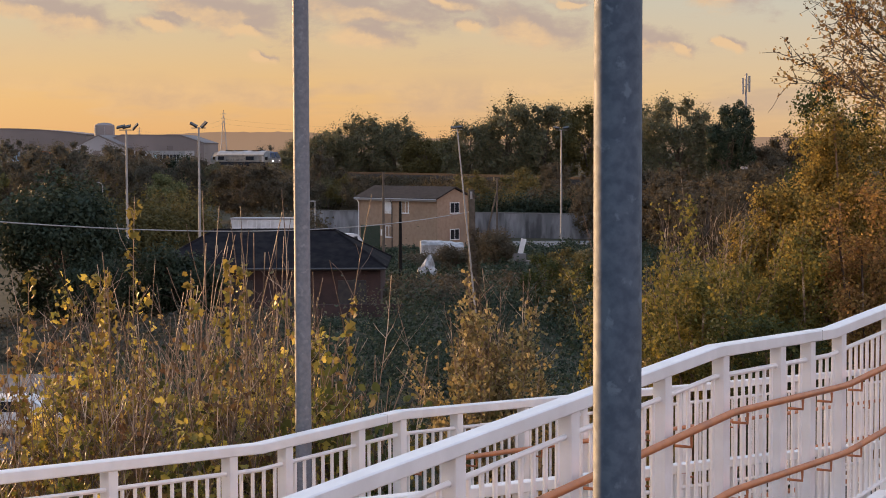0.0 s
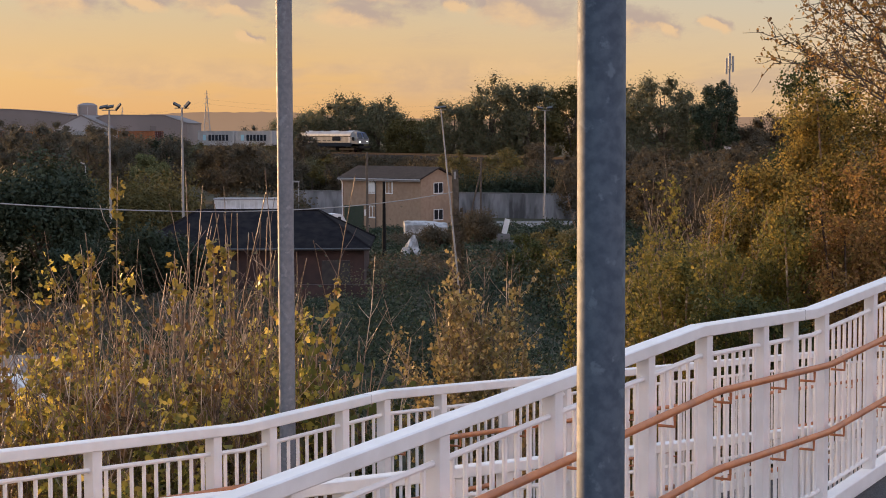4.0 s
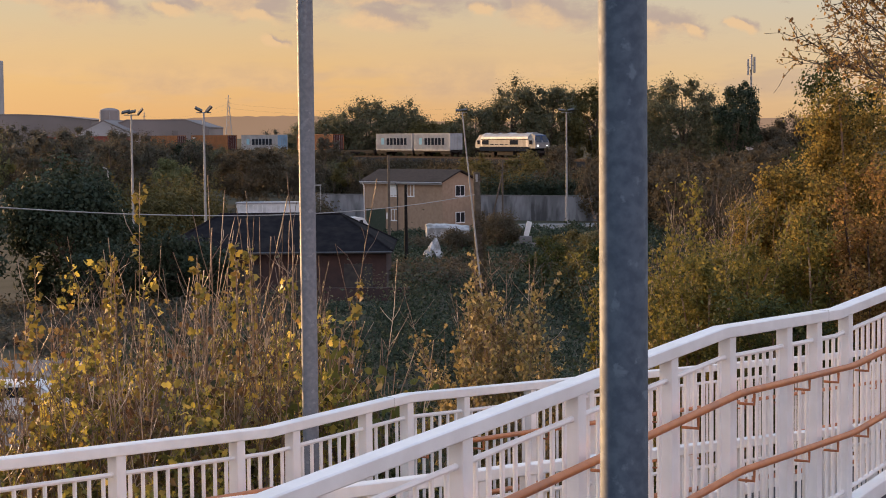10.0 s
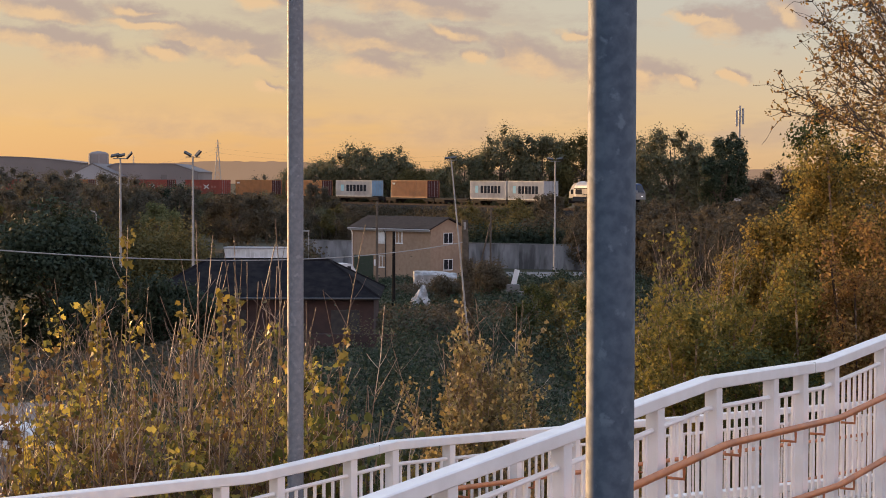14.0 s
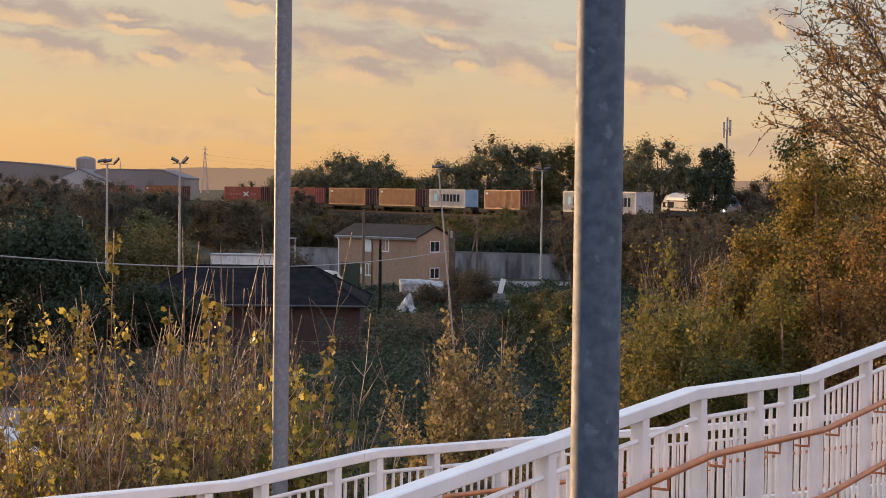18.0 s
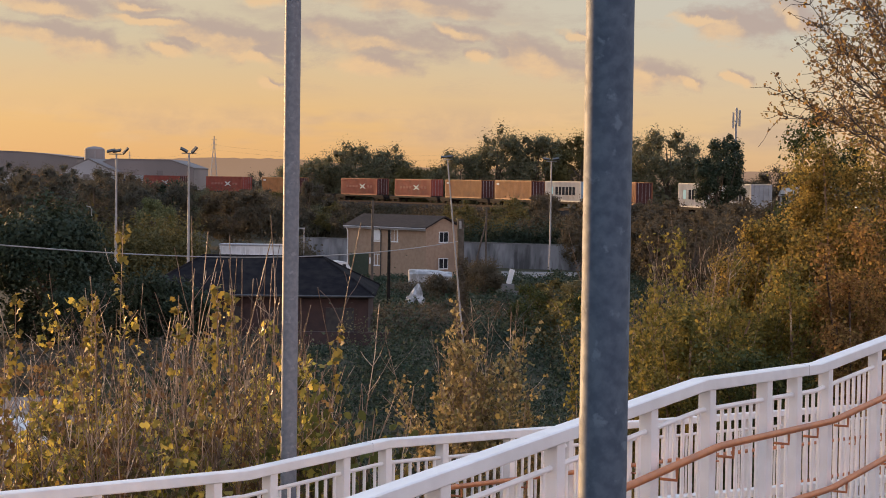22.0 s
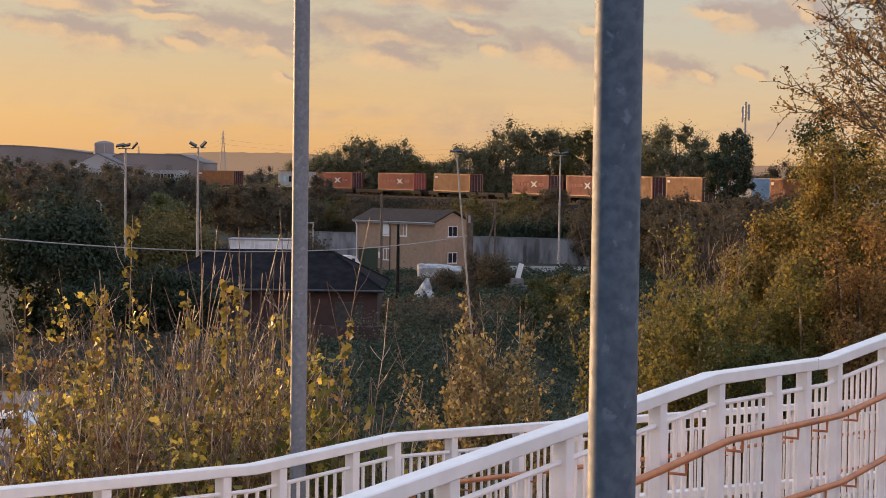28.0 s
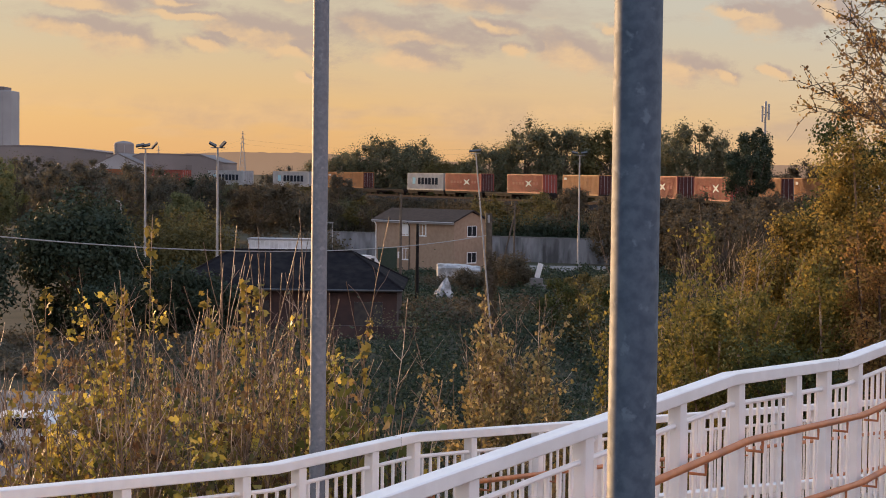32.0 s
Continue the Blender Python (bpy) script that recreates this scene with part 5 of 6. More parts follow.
def poles():
    flood_mast(-25.7, 150, 12.2, 0, ((-0.45, -12), (0.05, -12), (0.75, -48)), "tall pale floodlight mast with three lamp heads")
    flood_mast(-19.7, 150, 12.35, 0, ((-0.42, 28), (0.42, -48)), "tall pale floodlight mast with two lamp heads", turn=10)
    flood_mast(13.75, 200, 12.6, 0, ((-0.55, 10), (0.5, -10)), "tall pale floodlight mast beside the concrete wall")
    flood_mast(2.2, 95, 11.6, -5.6, ((-0.4, 8), (0.3, 0)), "leaning pale floodlight mast near the house", small=0.45)
    for x, y, h, r, lean, mat, lab in ((2.02, 98, 8.3, 0.22, -1.2, M_old_pole, "weathered wooden telegraph pole wrapped in ivy"), (-4.45, 150, 8.65, 0.11, 0, M_wood_pole, "thin grey wooden pole beside the house"),
                                       (-2.85, 140, 6.45, 0.13, 0, M_black_pole, "black tarred wooden pole before the house"), (6.65, 200, 7.3, 0.10, 0, M_wood_pole, "old wooden pole with a raking strut")):
        th = thing("wooden_pole", pose(x, y, 0, 0, lean, 0), lab, "pole", "wooden poles")
        bm = bmesh.new()
        tube(bm, [(0, 0, -0.2), (0, 0, h / 2), (0, 0, h)], [r * 1.15, r, r * 0.8], 12)
        part("shaft", bm, mat, th, smooth=True)
        if h == 7.3:
            bm = bmesh.new()
            tube(bm, [(-1.4, 0, 0), (0, 0, 5.8)], 0.09, 10)
            part("strut", bm, mat, th)
        if h == 8.3:
            rng = np.random.default_rng(9)
            n = 2600
            a, zz = rng.uniform(0, 6.28, n), rng.uniform(0.4, 6.2, n)
            rr = 0.2 + abs(rng.normal(size=n)) * 0.09
            pos = np.stack([np.cos(a) * rr + 0.1, np.sin(a) * rr, zz], 1)
            part("ivy", polygons("ivy", leaves(rng, pos, 0.11, 0.3, 0.5, "quad"), L_far_brown), None, th, "withered brown ivy")
            bm = bmesh.new()
            box(bm, -0.06, 0.06, -0.25, -0.15, h - 0.5, h - 0.1, 0.01)
            part("insulator", bm, M_lamp_steel, th)
    th = thing("street_lamp", pose(-13.5, 200, 0), "pale street lamp with a short arm", "street lamp")
    bm = bmesh.new()
    tube(bm, [(0, 0, 0), (0, 0, 4.75)], [0.08, 0.06], 10)
    part("post", bm, M_lamp_steel, th)
    bm = bmesh.new()
    box(bm, -0.75, 0.1, -0.12, 0.12, 4.68, 4.84, 0.03)
    part("lantern", bm, M_lamp_steel, th)
    th = thing("street_lamp", pose(-42.5, 230, 0), "small far street lamp with a curved arm", "street lamp")
    bm = bmesh.new()
    tube(bm, [(0, 0, 0), (0, 0, 5.9), (-0.2, 0, 6.3), (-0.7, 0, 6.4)], 0.07, 8)
    part("post", bm, M_lamp_steel, th)
    # sagging cable to the ivy pole
    bm = bmesh.new()
    p, q = Vector((-14.2, 46, 8.95)), Vector((1.75, 98, 7.1))
    pts = []
    for i in range(41):
        t = i / 40
        pts.append(p.lerp(q, t) - Vector((0, 0, 1.0 * 4 * t * (1 - t) * 0.75)))
    tube(bm, pts, 0.022, 6)
    solid("overhead_cable", bm, M_lamp_steel, "pale sagging overhead cable", "cable")


def far_buildings():
    th = thing("silo_tower", pose(-381, 1500, 0), "tall pale grey concrete silo tower", "silo")
    bm = bmesh.new()
    box(bm, -16, 16, -14, 14, 0, 73.2, 0.6)
    part("wall", bm, M_far_pale, th)
    bm = bmesh.new()
    box(bm, -14.5, 9.5, -12.5, 12.5, 73.2, 76.5, 0.3)
    part("roof", bm, M_far_roof, th)
    for i in range(4):
        bm = bmesh.new()
        box(bm, -16 + i * 8 + 0.2, -16 + i * 8 + 0.8, -14.5, -14, 0, 73)
        part("pilaster", bm, M_far_pale, th)
    th = thing("storage_drum", pose(-165, 900, 0), "round grey storage silo with a low dome", "silo")
    bm = bmesh.new()
    tube(bm, [(0, 0, 0), (0, 0, 22.0), (0, 0, 22.9), (0, 0, 23.7), (0, 0, 24.1)], [5.0, 5.0, 4.8, 3.2, 0.5], 28)
    part("drum", bm, M_far_wall, th, smooth=True)
    for a in range(6):
        bm = bmesh.new()
        tube(bm, [(5.02 * math.cos(a * 1.047 - 2.4), 5.02 * math.sin(a * 1.047 - 2.4), 0), (5.02 * math.cos(a * 1.047 - 2.4), 5.02 * math.sin(a * 1.047 - 2.4), 22)], 0.16, 6)
        part("rib", bm, M_far_pale, th)
    for x0, x1, y, e, r, lab, curved in ((-262, -178, 950, 16.0, 21.0, "long grey warehouse with a shallow curved roof", True), (-163, -112, 900, 13.2, 17.3, "grey warehouse with a low-pitched roof", False),
                                         (-172, -146, 880, 11.0, 17.2, "pale metal-clad warehouse with a gable end", False)):
        th = thing("warehouse", pose((x0 + x1) / 2, y, 0), lab, "warehouse", "far warehouses")
        h = (x1 - x0) / 2
        if curved:
            sec = [(-h + 2 * h * i / 24, e + (r - e) * math.sin(math.pi * (0.12 + 0.76 * i / 24))) for i in range(25)]
        else:
            sec = [(-h, e), (-h * 0.55 if h > 20 else 0, r), (h * 0.55 if h > 20 else 0, r - 0.2), (h, e)]
        bm = bmesh.new()
        profile(bm, [(-h, 0)] + [(p * 0.995, q - 0.05) for p, q in sec] + [(h, 0)], -28, 28, "y")
        part("wall", bm, M_far_pale if not curved and h < 20 else M_far_wall, th)
        bm = bmesh.new()
        profile(bm, sec + [(p * 1.01, q + 0.7) for p, q in sec[::-1]], -28.15, 28.15, "y")
        part("roof", bm, M_far_roof, th)
        for i in range(3):
            bm = bmesh.new()
            box(bm, -h * 0.7 + i * h * 0.5, -h * 0.7 + i * h * 0.5 + 3, -28.3, -28, e - 3.2, e - 0.8)
            part("vent", bm, M_far_roof, th)
    for x, y, h in ((-294, 2500, 64.5), (-640, 3900, 60)):
        th = thing("pylon", pose(x, y, 0), "steel lattice electricity pylon on the horizon", "pylon", "pylons")
        legs = []
        for sx in (-1, 1):
            for sy in (-1, 1):
                bm = bmesh.new()
                tube(bm, [(sx * 5, sy * 5, 0), (sx * 1.3, sy * 1.3, h * 0.72), (sx * 0.3, sy * 0.3, h)], [0.45, 0.35, 0.25], 5)
                part("leg", bm, M_lamp_steel, th)
        for i in range(9):
            z0, z1 = h * i / 10, h * (i + 1) / 10
            w0, w1 = max(1.0, 5 - 5.1 * z0 / h), max(0.8, 5 - 5.1 * z1 / h)
            bm = bmesh.new()
            tube(bm, [(-w0, -w0, z0), (w1, -w1, z1)], 0.2, 4)
            tube(bm, [(w0, -w0, z0), (-w1, -w1, z1)], 0.2, 4)
            part("brace", bm, M_lamp_steel, th)
        for z in (0.72, 0.82, 0.92):
            bm = bmesh.new()
            tube(bm, [(-4, 0, h * z), (0, 0, h * z + 1.2), (4, 0, h * z)], 0.22, 5)
            part("crossarm", bm, M_lamp_steel, th)
    for k in range(2):
        bm = bmesh.new()
        for a, b in (((-640, 3900), (-294, 2500)), ((-294, 2500), (120, 2600))):
            pts = []
            for i in range(25):
                t = i / 24
                pts.append((a[0] + (b[0] - a[0]) * t, a[1] + (b[1] - a[1]) * t, 64 * (0.72 + 0.1 * k) - 12 * 4 * t * (1 - t)))
            tube(bm, pts, 0.05, 4)
        solid("power_cable", bm, M_dark_metal, "thin power cable strung between the far pylons", "cable", group="power cables")
    th = thing("phone_mast", pose(58.0, 340, 0), "pale telecom mast with panel antennas", "mast")
    bm = bmesh.new()
    tube(bm, [(0, 0, 0), (0, 0, 24.2)], [0.3, 0.2], 10)
    part("pole", bm, M_lamp_steel, th)
    for dx, dz in ((-0.62, 0), (0.0, 0.9), (0.58, 0.4)):
        bm = bmesh.new()
        box(bm, dx - 0.19, dx + 0.19, -0.6, -0.3, 20.6 + dz, 23.6 + dz, 0.05)
        part("antenna", bm, M_lamp_steel, th)
        bm = bmesh.new()
        tube(bm, [(0, 0, 22 + dz), (dx, -0.4, 22 + dz)], 0.08, 6)
        part("bracket", bm, M_dark_metal, th)
    th = thing("trackside_cabinet", pose(39.2, 231, 5.6), "small pale trackside equipment cabinet", "cabinet")
    bm = bmesh.new()
    box(bm, -0.45, 0.45, -0.4, 0.4, 0, 2.6, 0.03)
    part("wall", bm, M_far_pale, th)
    bm = bmesh.new()
    box(bm, -0.5, 0.5, -0.45, 0.45, 2.6, 2.7)
    part("roof", bm, M_far_roof, th)


house()
barn()
yard()
poles()
far_buildings()


# ---- the train ----
def paint(name, c, rough=0.55):
    return material(name, c, rough, color2=tuple(x * 0.8 for x in c), scale=0.9, bump=0.15, bump_scale=6, stain=tuple(x * 0.55 + 0.02 for x in c), stain_scale=0.7, spec=0.15)


M_loco_white = paint("locomotive_cream", (0.25, 0.245, 0.235), 0.6)
M_loco_blue = paint("locomotive_blue", (0.05, 0.075, 0.15), 0.5)
M_loco_roof = paint("locomotive_roof_grey", (0.42, 0.42, 0.42), 0.45)
M_underframe = material("grimy_underframe", (0.03, 0.027, 0.025), 0.9, color2=(0.04, 0.034, 0.03), scale=2, spec=0.1)
M_headlight = material("headlight_glow", (0.9, 0.9, 0.85), 0.2)
_p = M_headlight.node_tree.nodes["Principled BSDF"]
_p.inputs["Emission Color"].default_value, _p.inputs["Emission Strength"].default_value = (1, 0.95, 0.85, 1), 9
# The maroon puts the dimness of the sunless end faces into the paint.
BOX_PAINT = {"grey": paint("container_pale_grey", (0.38, 0.39, 0.395)), "orange": paint("container_orange_brown", (0.31, 0.115, 0.052)), "tan": paint("container_tan_orange", (0.35, 0.15, 0.062)),
             "red": paint("container_dull_red", (0.29, 0.07, 0.052)), "blue": paint("container_light_blue", (0.22, 0.36, 0.48)), "shade_maroon": paint("container_shade_maroon", (0.075, 0.026, 0.024))}
M_mark_dark = material("dark_lettering_paint", (0.025, 0.03, 0.04), 0.9, spec=0.0)
M_mark_white = material("white_marking_paint", (0.60, 0.58, 0.55), 0.9, spec=0.0)
M_mark_faded = material("faded_marking_paint", (0.34, 0.15, 0.12), 0.9, spec=0.0)
M_mark_blue = material("pale_blue_marking", (0.30, 0.52, 0.62), 0.9, spec=0.0)


def bogie(th, x, wheels=2, pitch=1.9):
    bm = bmesh.new()
    w = pitch * (wheels - 1) / 2 + 0.75
    for s in (-1, 1):
        box(bm, x - w, x + w, s * 1.0 - 0.08, s * 1.0 + 0.08, 0.4, 0.75, 0.03)
    box(bm, x - 0.3, x + 0.3, -1.0, 1.0, 0.5, 0.8)
    bg_ = part("bogie", bm, M_underframe, th, "grimy black bogie frame")
    for i in range(wheels):
        bm = bmesh.new()
        xw = x - pitch * (wheels - 1) / 2 + i * pitch
        for s in (-1, 1):
            tube(bm, [(xw, s * 0.70, 0.46), (xw, s * 0.84, 0.46)], 0.46, 16)
        tube(bm, [(xw, -0.8, 0.46), (xw, 0.8, 0.46)], 0.08, 8)
        part("wheelset", bm, M_steel, bg_)


def locomotive():
    th = thing("locomotive", pose(0, 0, 0), "cream and blue diesel freight locomotive with a lit headlight", "locomotive")
    L, W = 10.2, 1.33
    bm = bmesh.new()
    sec = [(-W, 1.72), (W, 1.72), (W, 2.75), (W * 0.93, 3.25), (W * 0.62, 3.68), (0.3, 3.86), (-0.3, 3.86), (-W * 0.62, 3.68), (-W * 0.93, 3.25), (-W, 2.75)]
    profile(bm, sec, -L + 2.1, L - 2.1)
    part("body", bm, M_loco_white, th, "cream body side")
    bm = bmesh.new()
    profile(bm, [(W + 0.02, 2.95), (W * 0.95, 3.27), (W * 0.64, 3.70), (0.3, 3.885), (-0.3, 3.885), (-W * 0.64, 3.70), (-W * 0.95, 3.27), (-W - 0.02, 2.95), (-W * 0.9, 3.2), (0, 3.8), (W * 0.9, 3.2)], -L + 2.2, L - 2.2)
    part("roof", bm, M_loco_roof, th, "pale grey curved roof")
    for s in (-1, 1):
        bm = bmesh.new()
        x0, x1, x2 = s * (L - 2.1), s * (L - 0.35), s * L
        bot, mid, top = ([bm.verts.new((x, y, z)) for x, y, z in pts] for pts in (
            ((x0, -W, 1.5), (x0, W, 1.5), (x2, W * 0.92, 1.5), (x2, -W * 0.92, 1.5)),
            ((x0, -W, 2.75), (x0, W, 2.75), (x2, W * 0.92, 2.35), (x2, -W * 0.92, 2.35)),
            ((x0, -W * 0.62, 3.7), (x0, W * 0.62, 3.7), (x1 - s * 0.35, W * 0.66, 3.52), (x1 - s * 0.35, -W * 0.66, 3.52))))
        for r0, r1 in ((bot, mid), (mid, top)):
            for i in range(4):
                bm.faces.new((r0[i], r0[(i + 1) % 4], r1[(i + 1) % 4], r1[i]))
        bm.faces.new(bot)
        bm.faces.new(top)
        cab = part("cab", bm, M_loco_white, th, "rounded driver's cab")
        bm = bmesh.new()
        v = [bm.verts.new(p) for p in ((x2 + s * 0.012, -W * 0.93, 2.3), (x2 + s * 0.012, W * 0.93, 2.3), (x1 - s * 0.33, W * 0.67, 3.55), (x1 - s * 0.33, -W * 0.67, 3.55))]
        w = [bm.verts.new(q.co - Vector((s * 0.03, 0, 0))) for q in v]
        bm.faces.new(v)
        bm.faces.new(w[::-1])
        for i in range(4):
            bm.faces.new((v[i], v[(i + 1) % 4], w[(i + 1) % 4], w[i]))
        part("windscreen_surround", bm, M_loco_blue, cab, "blue band round the windscreens")
        for y in (-0.58, 0.58):
            bm = bmesh.new()
            v = [bm.verts.new(p) for p in ((x2 + s * 0.035, y - 0.45, 2.42), (x2 + s * 0.035, y + 0.45, 2.42), (x1 - s * 0.20 + s * 0.05, y * 0.85 + 0.34, 3.4), (x1 - s * 0.20 + s * 0.05, y * 0.85 - 0.34, 3.4))]
            w = [bm.verts.new(q.co - Vector((s * 0.05, 0, 0))) for q in v]
            bm.faces.new(v)
            bm.faces.new(w[::-1])
            for i in range(4):
                bm.faces.new((v[i], v[(i + 1) % 4], w[(i + 1) % 4], w[i]))
            part("windscreen", bm, M_glass, cab)
        for y in (-W - 0.005, W + 0.005):
            bm = bmesh.new()
            box(bm, min(x0 + s * 0.35, x0 + s * 1.2), max(x0 + s * 0.35, x0 + s * 1.2), y * 0.985 - 0.012, y * 0.985 + 0.012, 2.1, 2.7)
            part("side_window", bm, M_glass, cab)
        bm = bmesh.new()
        box(bm, min(x2, x2 + s * 0.12), max(x2, x2 + s * 0.12), -1.25, 1.25, 0.75, 1.12, 0.03)
        part("buffer_beam", bm, M_underframe, th)
        for y in (-0.87, 0.87):
            bm = bmesh.new()
            tube(bm, [(x2 + s * 0.1, y, 1.0), (x2 + s * 0.5, y, 1.0), (x2 + s * 0.52, y, 1.0), (x2 + s * 0.56, y, 1.0)], [0.12, 0.12, 0.25, 0.25], 14)
            part("buffer", bm, M_underframe, th)
        if s > 0:
            for y, r in ((0.78, 0.04), (-0.78, 0.12)):
                bm = bmesh.new()
                tube(bm, [(x2, y, 1.9), (x2 + 0.05, y, 1.9)], r, 14)
                part("headlight", bm, M_headlight, cab, "bright round headlight")
    # near side is local +y
    for s in (-1, 1):
        y = s * (W + 0.006)
        for x0, x1 in ((-7.5, -5.3), (2.1, 4.7)):
            bm = bmesh.new()
            box(bm, x0, x1, y - 0.04, y + 0.04, 2.05, 2.75)
            gr = part("grille", bm, M_mark_dark, th, "black louvred side grille")
            for i in range(4):
                bm = bmesh.new()
                box(bm, x0, x1, y - 0.055, y + 0.055, 2.13 + i * 0.16, 2.16 + i * 0.16)
                part("louvre", bm, M_underframe, gr)
        bm = bmesh.new()
        box(bm, -8.3, 8.3, y - 0.1, y - 0.02 if s > 0 else y + 0.1, 1.05, 1.7)
        part("sill", bm, M_mark_dark, th, "grimy dark sill")
        bm = bmesh.new()
        box(bm, -8.0, 8.0, y - 0.02, y + 0.02, 2.82, 2.92)
        part("gutter_line", bm, M_underframe, th, "dark gutter line under the roof")
        bm = bmesh.new()
        for x in (-4.6, -3.0, -1.2, 0.4):
            box(bm, x, x + 1.1, y - 0.012, y + 0.012, 2.0, 2.1)
        part("marking", bm, M_mark_dark, th)
        for x in (-8.0, 7.4):
            bm = bmesh.new()
            box(bm, x, x + 0.6, y - 0.01, y + 0.01, 1.75, 2.8)
            part("door", bm, M_loco_roof, th)
    for x0, x1 in ((3.2, 5.8), (-2.0, 0.0), (-5.6, -3.2)):
        bm = bmesh.new()
        box(bm, x0, x1, -0.75, 0.75, 3.84, 3.97, 0.03)
        part("roof_fan", bm, M_underframe, th)
    bm = bmesh.new()
    box(bm, -2.8, 2.8, -1.1, 1.1, 0.35, 1.12, 0.08)
    part("fuel_tank", bm, M_underframe, th)
    for x in (-6.4, 6.4):
        bogie(th, x, 3, 1.75)
    return th


def wagon(L):
    th = thing("flat_wagon", pose(0, 0, 0), "long low container flat wagon with a grimy frame", "wagon", "container wagons")
    h = L / 2 - 0.35
    for s in (-1, 1):
        bm = bmesh.new()
        box(bm, -h, h, s * 1.05 - 0.1, s * 1.05 + 0.1, 0.72, 1.0, 0.02)
        part("side_sill", bm, M_wagon, th, "pale dusty side sill")
    for i in range(7):
        bm = bmesh.new()
        x = -h + 0.15 + (2 * h - 0.3) * i / 6
        box(bm, x - 0.12, x + 0.12, -0.95, 0.95, 0.76, 0.94)
        part("crossmember", bm, M_underframe, th)
    bm = bmesh.new()
    box(bm, -h, h, -0.2, 0.2, 0.66, 0.9)
    part("centre_sill", bm, M_underframe, th)
    for x in (-h + 1.6, h - 1.6):
        bogie(th, x)
    for s in (-1, 1):
        for y in (-0.87, 0.87):
            bm = bmesh.new()
            tube(bm, [(s * h, y, 0.95), (s * (h + 0.28), y, 0.95), (s * (h + 0.3), y, 0.95), (s * (h + 0.33), y, 0.95)], [0.09, 0.09, 0.2, 0.2], 10)
            part("buffer", bm, M_underframe, th)
    return th


M_wagon = material("dusty_wagon_sill", (0.05, 0.044, 0.04), 0.9, color2=(0.032, 0.028, 0.026), scale=1.2, spec=0.1)


